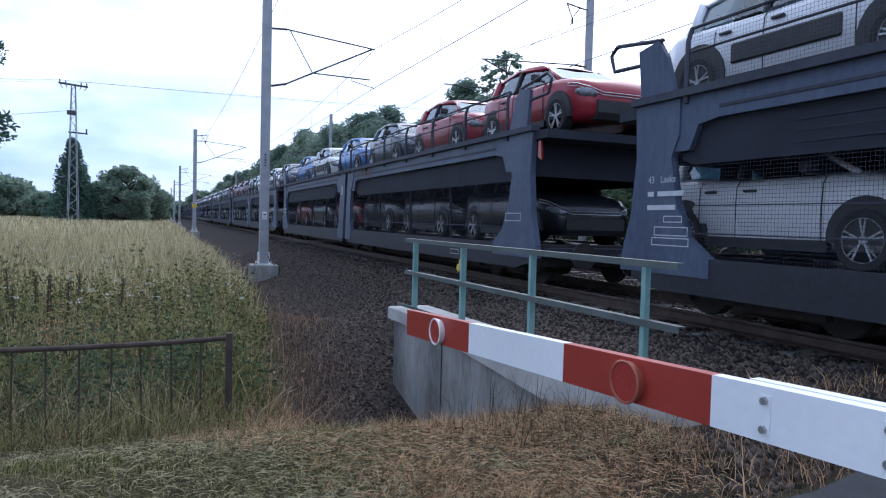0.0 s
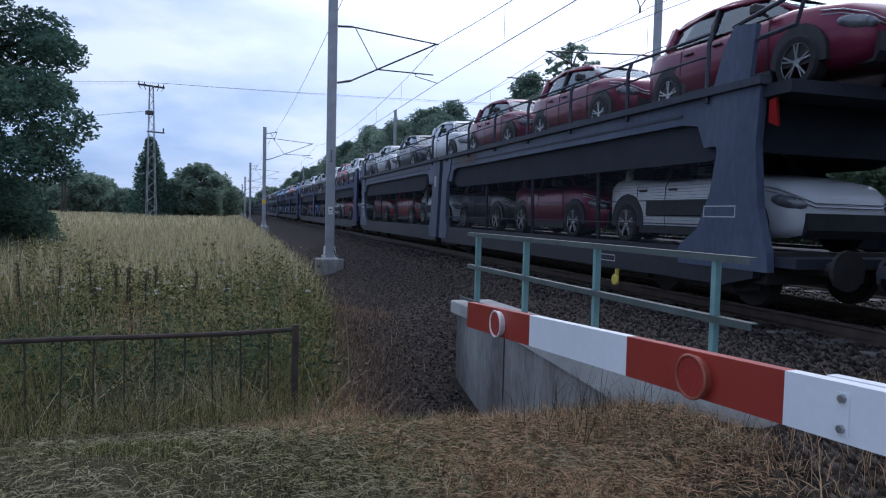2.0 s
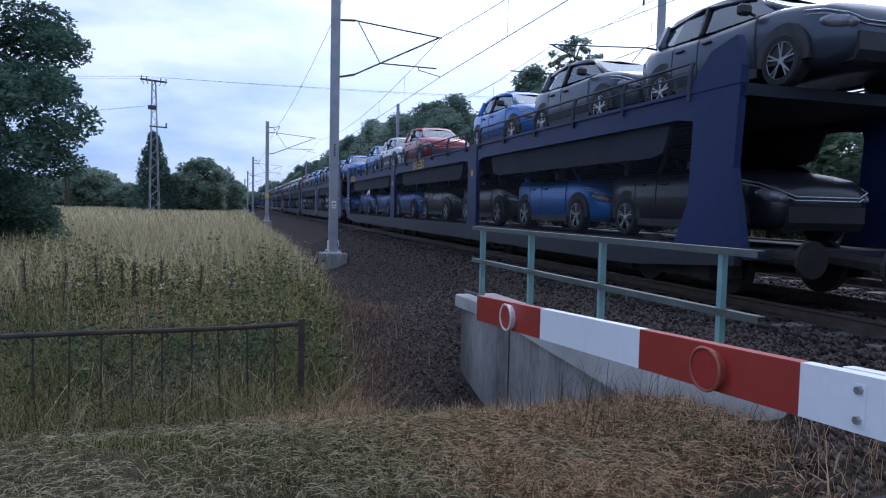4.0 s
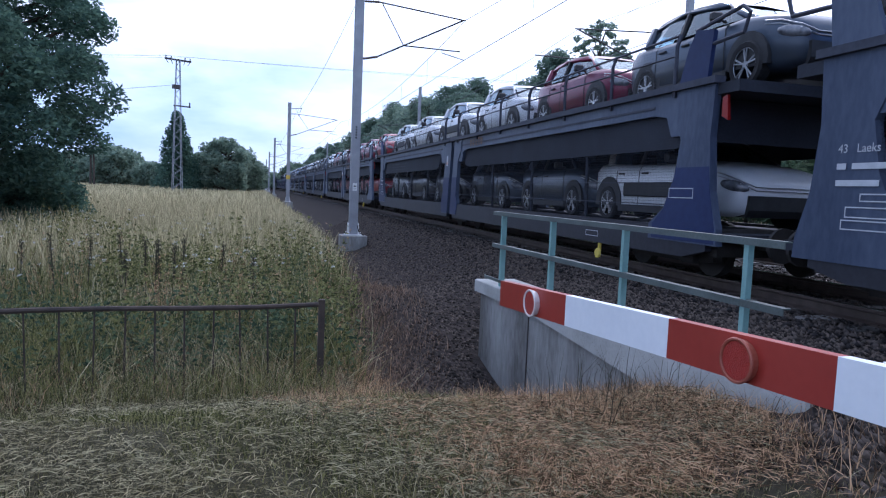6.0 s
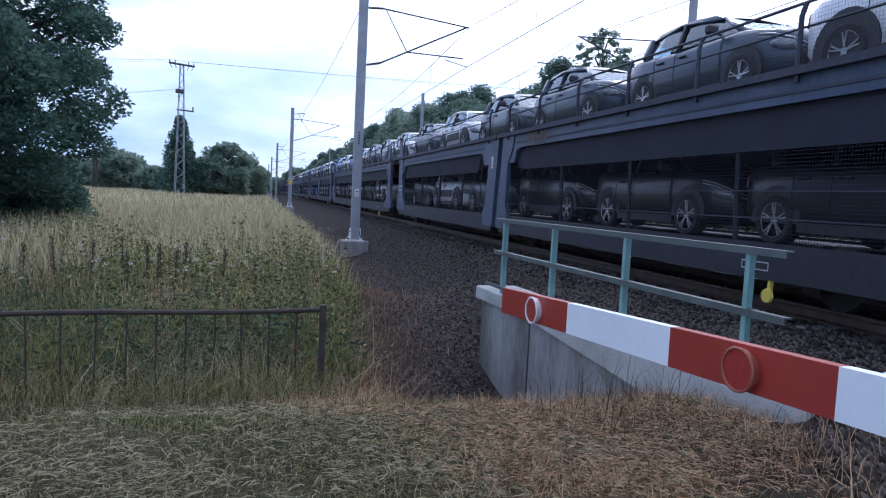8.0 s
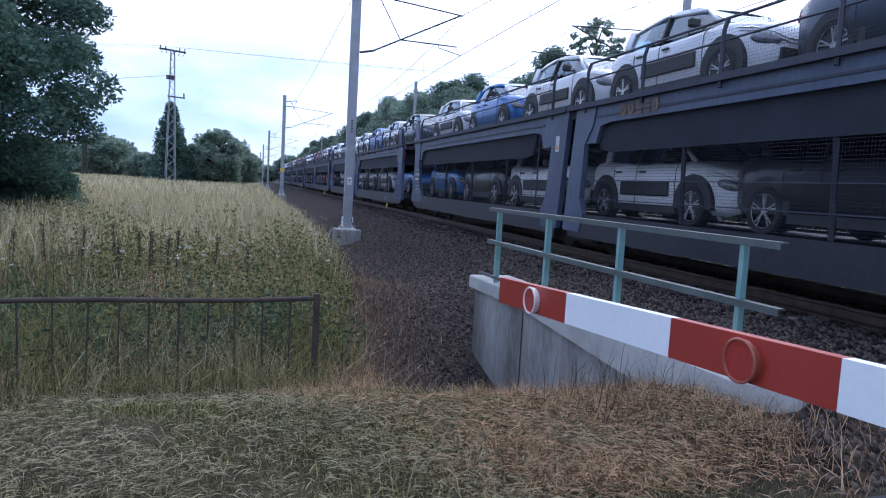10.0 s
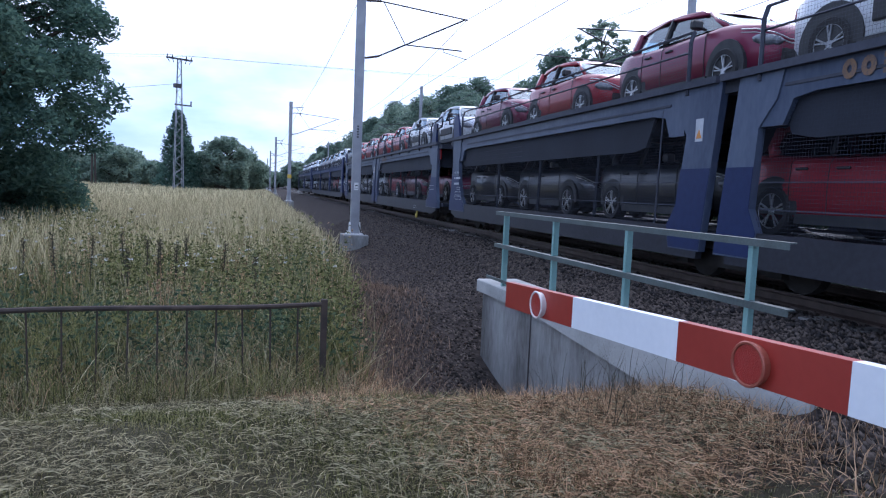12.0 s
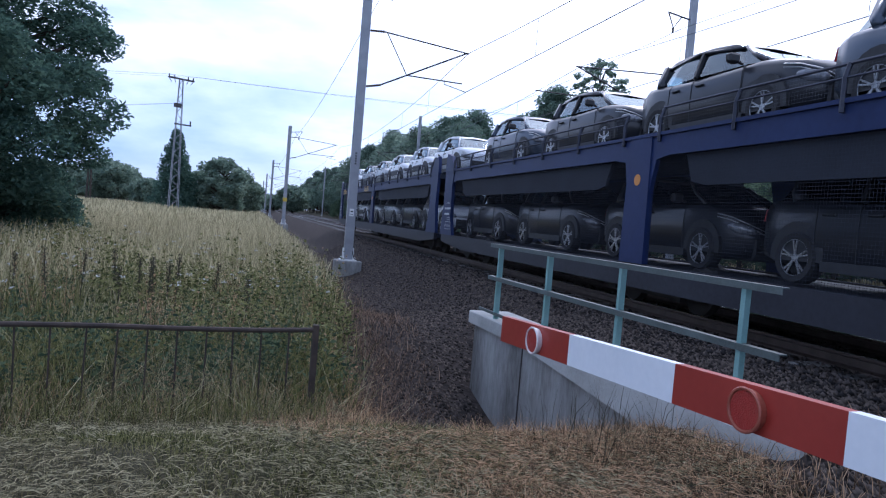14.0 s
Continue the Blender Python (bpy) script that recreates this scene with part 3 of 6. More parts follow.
TOWER = (-5.75, 86.0)
lattice_tower(*TOWER, 15.6)
root = base("power_line", "thin overhead power lines across the field", "power line")
for off, z in ((-1.6, 15.9), (-0.9, 15.9), (1.6, 15.9)):
    for end in ((-95, 92 + off, 13.5), (120, 60 + off, 17.0)):
        bm = bmesh.new()
        span(bm, (TOWER[0] + off * 0.9, TOWER[1], z), end, 1.2, 0.011, 14)
        part("wire", bm, M_WIRE, root)
for end in ((-60, 75, 7.0), (-60, 77, 6.5)):
    bm = bmesh.new()
    span(bm, (TOWER[0] - 0.6, TOWER[1], 12.6), end, 1.2, 0.014, 12)
    part("wire", bm, M_WIRE, root)


def wooden_pole(x, y, h):
    root = base("wooden_power_pole", "dark double wooden power pole before the trees", "power pole", pose(x, y, -0.1))
    for sx in (-0.25, 0.25):
        bm = bmesh.new()
        tube(bm, [(sx, 0, 0), (sx * 0.6, 0, h)], 0.15, 8, [0.17, 0.12])
        part("pole", bm, M_BARK, root)
    bm = bmesh.new()
    box(bm, -1.2, 1.2, -0.08, 0.08, h - 0.8, h - 0.6)
    for sx in (-1.1, 0, 1.1):
        tube(bm, [(sx, 0, h - 0.6), (sx, 0, h - 0.2)], 0.07, 6)
    part("crossarm", bm, M_DARKMETAL, root)


wooden_pole(-18.5, 108, 6.3)


# ---------------------------------------------------------------- culvert wall, railing, fence, barrier
def make_culvert():
    root = base("culvert_wall", "weathered concrete culvert wing wall with a pale cap", "wall", kind="structure")
    bm = bmesh.new()
    box(bm, 3.46, 3.95, 3.85, 9.0, -1.6, 0.17, 0.012)
    part("wall_body", bm, M_CONCRETE, root, "stained grey concrete wall")
    bm = bmesh.new()
    for y in (7.35,):
        box(bm, 3.448, 3.46, y, y + 0.015, -1.5, 0.16)
    part("joint", bm, M_DARKMETAL, root, "dark vertical joint")
    bm = bmesh.new()
    rows = []
    for y, cut in ((9.1, 0.0), (7.2, 0.0), (5.5, 0.0), (3.8, 0.0), (3.46, 0.26)):      # deeper towards the road, its corner cut off
        low = 0.165 - 0.078 * max(0.0, 7.2 - y)
        rows.append([bm.verts.new((3.40 + cut, y, low)), bm.verts.new((3.40 + cut, y, 0.32)), bm.verts.new((3.415 + cut, y, 0.333)), bm.verts.new((4.0, y, 0.333)), bm.verts.new((4.0, y, low))])
    for a, b in zip(rows, rows[1:]):
        for i in range(5):
            bm.faces.new((a[i], b[i], b[(i + 1) % 5], a[(i + 1) % 5]))
    bm.faces.new(rows[0])
    bm.faces.new(rows[-1])
    part("cap", bm, M_CONC_CAP, root, "pale concrete coping")


make_culvert()


def make_railing():
    root = base("bridge_railing", "teal painted steel railing of angle section on the culvert", "railing")
    x = 3.52
    for y in (8.36, 6.93, 5.46, 3.90):
        bm = bmesh.new()
        box(bm, x - 0.06, x + 0.02, y - 0.005, y + 0.005, 0.333, 1.28)
        box(bm, x - 0.06, x - 0.05, y - 0.04, y - 0.005, 0.333, 1.28)
        part("post", bm, M_TEAL, root)
    for z0, mt in ((1.258, M_TEAL_DARK), (0.825, M_TEAL_DARK)):
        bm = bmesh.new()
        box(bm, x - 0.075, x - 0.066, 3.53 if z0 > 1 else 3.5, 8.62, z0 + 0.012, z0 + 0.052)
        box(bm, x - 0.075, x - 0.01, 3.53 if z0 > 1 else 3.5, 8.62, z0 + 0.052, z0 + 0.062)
        part("rail", bm, mt, root, "dark grey-green angle-iron rail")
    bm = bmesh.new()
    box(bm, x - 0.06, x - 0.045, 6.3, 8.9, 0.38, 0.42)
    part("toe_rail", bm, M_TEAL_DARK, root, "low toe rail")


make_railing()


def make_fence():
    a, b = Vector((0.9, 6.62, 0.0)), Vector((-4.6, 6.15, 0.0))
    d = (b - a).normalized()
    root = base("iron_fence", "rusty low iron fence overgrown with weeds", "fence")
    bm = bmesh.new()
    pts = [a + (b - a) * (i / 9) + Vector((0, 0, 0.41 - 0.012 * math.sin(i * 1.3))) for i in range(10)]
    tube(bm, pts, 0.024, 8)
    part("top_rail", bm, M_RUST, root, "rusty pipe top rail")
    for i in range(22):
        p = a + d * (0.25 * (i + 1))
        bm = bmesh.new()
        tube(bm, [(p.x, p.y, -0.45), (p.x + random.uniform(-0.03, 0.03), p.y, 0.41)], 0.0085, 6)
        part("baluster", bm, M_RUST, root)
    bm = bmesh.new()
    box(bm, a.x - 0.03, a.x + 0.03, a.y - 0.03, a.y + 0.03, -0.6, 0.46, 0.006)
    part("end_post", bm, M_RUST, root, "dark square end post")


make_fence()


def make_barrier():
    root = base("crossing_barrier", "lowered red and white level crossing barrier arm", "barrier arm")
    x = 1.06

    def top(y):
        return 1.208 + (2.51 - y) * 0.05

    def band(y0, y1, material, label, thick=0.014):
        bm = bmesh.new()
        vs = []
        for y in (y0, y1):
            h = 0.098 + (y > 2.2) * 0.0
            vs.append([bm.verts.new((xx, y, z)) for xx, z in ((x - thick, top(y) - h), (x - thick, top(y)), (x + thick, top(y)), (x + thick, top(y) - h))])
        bm.faces.new(vs[0])
        bm.faces.new(vs[1])
        for i in range(4):
            bm.faces.new((vs[0][i], vs[1][i], vs[1][(i + 1) % 4], vs[0][(i + 1) % 4]))
        part("band", bm, material, root, label)

    edges = [2.478, 1.935, 1.404, 0.921, 0.39, -0.15, -0.69, -1.23, -1.77]
    for i, (y0, y1) in enumerate(zip(edges, edges[1:])):
        red = i % 2 == 0
        band(y0, y1 + 0.0005, M_RED if red else M_WHITE, "glossy red band" if red else "glossy white band")
    bm = bmesh.new()
    vs = [[bm.verts.new((xx, y, top(y) + dz)) for xx, dz in ((x + 0.016, -0.09), (x + 0.016, 0.002), (x + 0.04, 0.002), (x + 0.04, -0.09))] for y in (0.86, -1.77)]
    for v in vs:
        bm.faces.new(v)
    for i in range(4):
        bm.faces.new((vs[0][i], vs[1][i], vs[1][(i + 1) % 4], vs[0][(i + 1) % 4]))
    part("stiffener", bm, M_WHITE, root, "white rear stiffening plank")
    for y, rim in ((2.162, M_RIMWHITE), (1.147, M_RIMRED)):
        zc = top(y) - 0.052
        bm = bmesh.new()
        disc(bm, (x - 0.014, y, zc), (-1, 0, 0), 0.043, 0.047, 0.017, 24)
        refl = part("reflector", bm, rim, root, "round reflector in its rim")
        bm = bmesh.new()
        disc(bm, (x - 0.0312, y, zc), (-1, 0, 0), 0.041, 0.040, 0.002, 24)
        part("lens", bm, M_REFRED, refl, "red reflector lens")
        bm = bmesh.new()
        ring = [(x - 0.033, y + 0.045 * math.cos(a), zc + 0.045 * math.sin(a)) for a in [2 * math.pi * k / 24 for k in range(25)]]
        tube(bm, ring, 0.0038, 6, cap=False)
        part("rim", bm, rim, refl)
    for y in (0.80, 0.585):
        bm = bmesh.new()
        box(bm, x - 0.0165, x - 0.0142, y - 0.012, y + 0.012, top(y) - 0.085, top(y) - 0.015)
        strap = part("strap", bm, M_WHITE, root, "white painted strap")
        for dz in (-0.025, -0.075):
            bm = bmesh.new()
            disc(bm, (x - 0.0165, y, top(y) + dz), (-1, 0, 0), 0.008, 0.007, 0.006, 6)
            part("bolt", bm, M_BOLT, strap, "zinc bolt head")
    # the drive post that carries the arm, behind the camera's shoulder
    bm = bmesh.new()
    box(bm, x - 0.03, x + 0.25, -2.05, -1.7, 0.0, 1.5, 0.03)
    part("drive_post", bm, M_GALV, root, "grey barrier drive housing")


make_barrier()


# ---------------------------------------------------------------- cars
def car_meshes(kind):
    """Meshes of one car, nose towards -y, its middle at the origin, on z = 0. Returns (name, mesh, label) rows; the body takes the paint."""
    cactus = kind == "crossover"
    L, W, H = (4.16, 1.73, 1.49) if cactus else (4.0, 1.75, 1.47)
    f, wheel_r = L / 2, 0.315
    # stations along the car: y, sill z, shoulder z, half width at shoulder, roof z, half width of roof
    st = [(-f, 0.36, 0.62, 0.52, 0.0, 0), (-f + 0.07, 0.24, 0.74, 0.70, 0, 0), (-f + 0.28, 0.2, 0.86, 0.80, 0, 0), (-f + 0.6, 0.2, 0.93, 0.845, 0, 0),
          (-f + 0.98, 0.2, 0.985, 0.86, 0, 0), (-f + 1.6, 0.2, 0.97, W / 2, 0, 0), (-f + 2.3, 0.2, 0.965, W / 2, 0, 0), (-f + 3.0, 0.2, 0.985, W / 2, 0, 0),
          (f - 0.62, 0.2, 1.02, 0.85, 0, 0), (f - 0.28, 0.22, 1.03, 0.81, 0, 0), (f - 0.07, 0.3, 0.98, 0.74, 0, 0), (f, 0.42, 0.86, 0.62, 0, 0)]
    out = []
    bm = bmesh.new()
    rings = []
    for y, z0, z1, w, _, _ in st:
        mid = z0 + (z1 - z0) * 0.55
        half = [(w * 0.86, z0), (w * 0.985, z0 + 0.1), (w * 1.0, mid), (w * 0.985, z1 - 0.1), (w * 0.93, z1 - 0.03), (w * 0.8, z1 + 0.005), (w * 0.4, z1 + 0.03), (0, z1 + 0.036)]
        ring = [bm.verts.new((xx, y, z)) for xx, z in half] + [bm.verts.new((-xx, y, z)) for xx, z in half[-2::-1]]
        rings.append(ring)
    for a, b in zip(rings, rings[1:]):
        for i in range(len(a) - 1):
            bm.faces.new((a[i], a[i + 1], b[i + 1], b[i]))
        bm.faces.new((a[-1], a[0], b[0], b[-1]))
    bm.faces.new(rings[0])
    bm.faces.new(rings[-1])
    out.append(("body", finish(bm, "body", PAINTS["white"][0], True), ""))
    bm = bmesh.new()
    # roof shell and pillars
    roof = [(-f + 1.62, H - 0.13, 0.50), (-f + 1.85, H - 0.045, 0.55), (-f + 2.3, H - 0.004, 0.575), (-f + 2.8, H, 0.58), (-f + 3.3, H - 0.03, 0.565), (f - 0.42, H - 0.10, 0.53), (f - 0.3, H - 0.16, 0.5)]
    rr = []
    for y, z, w in roof:
        half = [(w + 0.035, z - 0.06), (w + 0.02, z - 0.02), (w * 0.75, z + 0.0), (0, z + 0.02)]
        rr.append([bm.verts.new((xx, y, zz)) for xx, zz in half] + [bm.verts.new((-xx, y, zz)) for xx, zz in half[-2::-1]])
    for a, b in zip(rr, rr[1:]):
        for i in range(len(a) - 1):
            bm.faces.new((a[i], a[i + 1], b[i + 1], b[i]))
    for sx in (-1, 1):
        tube(bm, [(sx * 0.72, -f + 1.0, 0.98), (sx * 0.6, -f + 1.42, H - 0.3), (sx * 0.53, -f + 1.66, H - 0.14)], 0.035, 5)
        tube(bm, [(sx * 0.74, f - 0.62, 1.0), (sx * 0.66, f - 0.5, H - 0.36), (sx * 0.56, f - 0.5, H - 0.12)], 0.09, 5)
        tube(bm, [(sx * 0.6, -f + 1.62, H - 0.17), (sx * 0.625, -f + 2.6, H - 0.06), (sx * 0.58, f - 0.5, H - 0.14)], 0.028, 5)
    out.append(("roof", finish(bm, "roof", PAINTS["white"][0], True), ""))
    # glasshouse
    bm = bmesh.new()
    lower = [(-f + 0.93, 1.0, 0.66), (-f + 1.35, 0.985, 0.755), (-f + 2.3, 0.985, 0.79), (-f + 3.1, 1.0, 0.78), (f - 0.5, 1.03, 0.72), (f - 0.22, 1.05, 0.62)]
    upper = [(-f + 1.66, H - 0.12, 0.50), (-f + 1.8, H - 0.08, 0.545), (-f + 2.3, H - 0.03, 0.575), (-f + 3.0, H - 0.025, 0.575), (f - 0.5, H - 0.09, 0.54), (f - 0.36, H - 0.13, 0.5)]
    lv = [[bm.verts.new((sx * w, y, z)) for y, z, w in lower] for sx in (-1, 1)]
    uv = [[bm.verts.new((sx * w, y, z)) for y, z, w in upper] for sx in (-1, 1)]
    for s in (0, 1):
        for i in range(len(lower) - 1):
            bm.faces.new((lv[s][i], lv[s][i + 1], uv[s][i + 1], uv[s][i]))
    for i in (0, len(lower) - 1):
        bm.faces.new((lv[0][i], lv[1][i], uv[1][i], uv[0][i]))
    out.append(("glasshouse", finish(bm, "glasshouse", M_CARGLASS), "dark tinted glass"))
    # door pillars
    for sx in (-1, 1):
        bm = bmesh.new()
        tube(bm, [(sx * 0.80, -f + 2.42, 0.98), (sx * 0.61, -f + 2.5, H - 0.06)], 0.04, 4)
        out.append(("door_pillar", finish(bm, "door_pillar", M_CARBLACK), "black door pillar"))
    # seams and handles of the doors
    seams = bmesh.new()
    for sx in (-1, 1):
        w = W / 2 + 0.002
        for y in (-f + 1.28, -f + 2.4, f - 1.02):
            tube(seams, [(sx * w * 0.985, y, 0.3), (sx * w, y, 0.62), (sx * w * 0.985, y, 0.88), (sx * w * 0.93, y, 0.95)], 0.006, 4)
        for y in (-f + 2.2, f - 1.2):
            box(seams, sx * 0.874 - 0.018, sx * 0.874 + 0.018, y - 0.09, y + 0.09, 0.815, 0.845, 0.008)
    out.append(("door_trim", finish(seams, "door_trim", M_CARBLACK), "dark door seams and handles"))
    bm = bmesh.new()
    for sx in (-0.36, 0.36):
        for y in (-f + 1.95, f - 1.15):
            box(bm, sx - 0.23, sx + 0.23, y, y + 0.14, 0.9, 1.2, 0.04)
            box(bm, sx - 0.12, sx + 0.12, y + 0.02, y + 0.1, 1.2, 1.34, 0.03)
    out.append(("seats", finish(bm, "seats", M_TYRE), "dark seat backs"))
    # lower cladding, grille, arches
    bm = bmesh.new()
    for sx in (-1, 1):
        for wy in (-f + 0.82, f - 0.76):
            pts = []
            for k in range(13):
                a = math.pi * (k / 12) * 1.1 - math.pi * 0.05
                pts.append((wy + 0.40 * math.cos(a), 0.34 + 0.40 * math.sin(a)))
            if cactus:
                outer = [(wy + (p[0] - wy) * 1.14, 0.34 + (p[1] - 0.34) * 1.12) for p in pts]
            else:
                outer = [(wy + (p[0] - wy) * 1.02, 0.34 + (p[1] - 0.34) * 1.02) for p in pts]
            prism(bm, outer, sx * 0.72, sx * (0.876 if cactus else 0.868))
        prism(bm, [(-f + 1.2, 0.18), (f - 1.15, 0.18), (f - 1.15, 0.3), (-f + 1.2, 0.3)], sx * 0.8, sx * 0.885)
    prism(bm, [(-f - 0.012, 0.3), (-f - 0.012, 0.5), (-f + 0.3, 0.5), (-f + 0.3, 0.2), (-f + 0.05, 0.2)], -0.6, 0.6)
    prism(bm, [(f + 0.012, 0.32), (f + 0.012, 0.55), (f - 0.3, 0.55), (f - 0.3, 0.22)], -0.64, 0.64)
    out.append(("cladding", finish(bm, "cladding", M_CARBLACK), "black plastic cladding and arches"))
    if cactus:
        for sx in (-1, 1):
            bm = bmesh.new()
            box(bm, sx * 0.87 - 0.022, sx * 0.87 + 0.022, -f + 1.42, f - 1.3, 0.44, 0.68, 0.02)
            out.append(("side_bump_panel", finish(bm, "side_bump_panel", M_CARBLACK), "black padded side panel"))
    for sx in (-1, 1):
        bm = bmesh.new()
        m = Matrix.Translation((sx * 0.715, -f + 0.17, 0.63)) @ pose(0, 0, 0, 12, 0, -sx * 30) @ Matrix.Diagonal((0.075, 0.21, 0.078, 1))
        bmesh.ops.create_uvsphere(bm, u_segments=16, v_segments=10, radius=1.0, matrix=m)
        out.append(("headlight", finish(bm, "headlight", M_LAMP, True), "clear headlight"))
        bm = bmesh.new()
        prism(bm, [(f + 0.004, 0.74), (f - 0.25, 0.76), (f - 0.25, 0.92), (f - 0.03, 0.9)], sx * 0.4, sx * 0.705)
        out.append(("tail_light", finish(bm, "tail_light", M_TAILLAMP), "red tail light"))
        bm = bmesh.new()
        box(bm, sx * 0.96 - 0.09, sx * 0.96 + 0.09, -f + 1.32, -f + 1.44, 0.98, 1.12, 0.03)
        tube(bm, [(sx * 0.78, -f + 1.4, 1.0), (sx * 0.92, -f + 1.38, 1.03)], 0.02, 5)
        out.append(("wing_mirror", finish(bm, "wing_mirror", M_CARBLACK), "black wing mirror"))
    bm = bmesh.new()
    run = [(0.825, 0.56, 0.835), (0.795, 0.3, 0.79), (0.70, 0.06, 0.7), (0.5, -0.005, 0.62), (0.0, -0.02, 0.62)]
    for dz in (0.0, -0.045):
        tube(bm, [(x, -f + y, z + dz) for x, y, z in run] + [(-x, -f + y, z + dz) for x, y, z in run[-2::-1]], 0.009, 5)
    out.append(("grille", finish(bm, "grille", M_ALLOY), "chrome grille bars"))
    # wheels
    bm = bmesh.new()
    prof = [(0.0, 0.22), (-0.005, 0.29), (0.03, 0.315), (0.17, 0.315), (0.2, 0.29), (0.2, 0.2)]
    n, rings = 20, []
    for k in range(n):
        a = 2 * math.pi * k / n
        rings.append([bm.verts.new((d, r * math.cos(a), r * math.sin(a))) for d, r in prof])
    for k in range(n):
        a, b = rings[k], rings[(k + 1) % n]
        for i in range(len(prof) - 1):
            bm.faces.new((a[i], a[i + 1], b[i + 1], b[i]))
    bm.faces.new([r[-1] for r in rings])
    tyre = finish(bm, "tyre", M_TYRE, False)
    bm = bmesh.new()
    disc(bm, (0.03, 0, 0), (-1, 0, 0), 0.055, 0.04, 0.025, 10)
    for k in range(5):
        a = 2 * math.pi * k / 5 + 0.3
        for e in (-0.14, 0.14):
            tube(bm, [(0.015, 0.04 * math.cos(a), 0.04 * math.sin(a)), (0.008, 0.21 * math.cos(a + e), 0.21 * math.sin(a + e))], 0.0125, 4)
    ring = [(0.01, 0.218 * math.cos(2 * math.pi * k / 20), 0.218 * math.sin(2 * math.pi * k / 20)) for k in range(21)]
    tube(bm, ring, 0.007, 4, cap=False)
    rim = finish(bm, "rim", M_ALLOY)
    return out, tyre, rim, (-f + 0.82, f - 0.76)


CAR_KINDS = {k: car_meshes(k) for k in ("hatchback", "crossover")}
CAR_MASTERS = {}


def build_car(kind, colour, m):
    key = (kind, colour)
    if key in CAR_MASTERS:
        return copy_thing(CAR_MASTERS[key], m)
    paint, word = PAINTS[colour]
    pieces, tyre, rim, axles = CAR_KINDS[kind]
    root = base("car", f"new {word} {'crossover with padded sides' if kind == 'crossover' else 'small hatchback'} riding on a car-carrier wagon", "car", m, "cars on the train")
    for name, me, label in pieces:
        if name in ("body", "roof"):
            me = me.copy()
            me.materials.clear()
            me.materials.append(paint)
        piece = part(name, me, None, root, label)
        if name == "door_trim":
            piece["kind"] = "stuff"
    for y in axles:
        for sx in (-1, 1):
            w = part("wheel", tyre, None, root, "black tyre and wheel well")
            w.matrix_basis = pose(sx * 0.892, y, 0.315, 0, 0, 0 if sx < 0 else 180)
            r = part("rim", rim, None, w, "dark rim with bright spokes")
    CAR_MASTERS[key] = root
    return root


# ---------------------------------------------------------------- car-carrier wagons
SILL0, SILL1, DECK0, DECK1 = 0.30, 0.72, 2.26, 2.60


def bogie(root, u, bigger=True):
    b = part("bogie", bmesh.new(), M_BOGIE, root, "grimy bogie frame")
    bm = bmesh.new()
    for sx in (-1, 1):
        prism(bm, [(u - 1.35, 0.25), (u - 1.1, 0.22), (u - 0.5, 0.2), (u + 0.5, 0.2), (u + 1.1, 0.22), (u + 1.35, 0.25), (u + 1.35, 0.5), (u + 0.5, 0.42), (u - 0.5, 0.42), (u - 1.35, 0.5)], sx * 0.98, sx * 1.12)
        for w in (-0.9, 0.9):
            box(bm, min(sx * 1.1, sx * 1.22), max(sx * 1.1, sx * 1.22), u + w - 0.13, u + w + 0.13, 0.2, 0.48)
    box(bm, -1.0, 1.0, u - 0.3, u + 0.3, 0.25, 0.5)
    b.data = finish(bm, "bogie", M_BOGIE)
    for w in (-0.9, 0.9):
        bm = bmesh.new()
        for sx in (-1, 1):
            disc(bm, (sx * 0.70, u + w, 0.37), (sx, 0, 0), 0.37, 0.36, 0.12, 20)
        tube(bm, [(-0.7, u + w, 0.37), (0.7, u + w, 0.37)], 0.08, 8)
        part("wheelset", bm, M_BOGIE, b, "dark steel wheelset")


def sides(name, outline, material, root, label="", depth=0.09, at=1.45):
    """The same plate on each side of a wagon."""
    for sx in (-1, 1):
        bm = bmesh.new()
        prism(bm, outline, sx * at, sx * (at - depth))
        part(name, bm, material, root, label)


def rails(root, u0, u1, pitch, z_top, z_mid, lean=0.0):
    """Safety rails of the upper deck on both sides."""
    n = max(2, round((u1 - u0) / pitch) + 1)
    for sx in (-1, 1):
        row = bmesh.new()
        for k in range(n):
            u = u0 + (u1 - u0) * k / (n - 1)
            bm = row if sx > 0 else bmesh.new()
            tube(bm, [(sx * 1.47, u, DECK1 - 0.1), (sx * 1.47, u, z_top - 0.15), (sx * 1.42, u + lean, z_top)], 0.03, 5)
            if sx < 0:
                part("rail_post", bm, M_WAGON_LIP, root, "dark upper deck rail post")
        if sx > 0:
            part("far_rail_posts", row, M_WAGON_LIP, root, "dark rail posts behind the cars")["kind"] = "stuff"
        else:
            row.free()
        bm = bmesh.new()
        bm.faces.new([bm.verts.new((sx * 1.45, u, z)) for u, z in ((u0, DECK1 + 0.08), (u1, DECK1 + 0.08), (u1, z_top - 0.04), (u0, z_top - 0.04))])
        part("rail_net", bm, M_NET_LIGHT, root, "thin net on the deck rail")
        for z in (z_top, z_mid):
            bm = bmesh.new()
            tube(bm, [(sx * (1.42 if z == z_top else 1.46), u0, z), (sx * (1.42 if z == z_top else 1.46), u1, z)], 0.014 if z < z_top else 0.02, 5)
            part("safety_rail", bm, M_WAGON_LIP, root, "thin dark safety rail")


def bar_mark(root, u0, u1, z, h, x):
    bm = bmesh.new()
    box(bm, x - 0.003, x, u0, u1, z, z + h)
    part("stencil_bar", bm, M_MARK_WHITE, root, "pale stencilled bar")


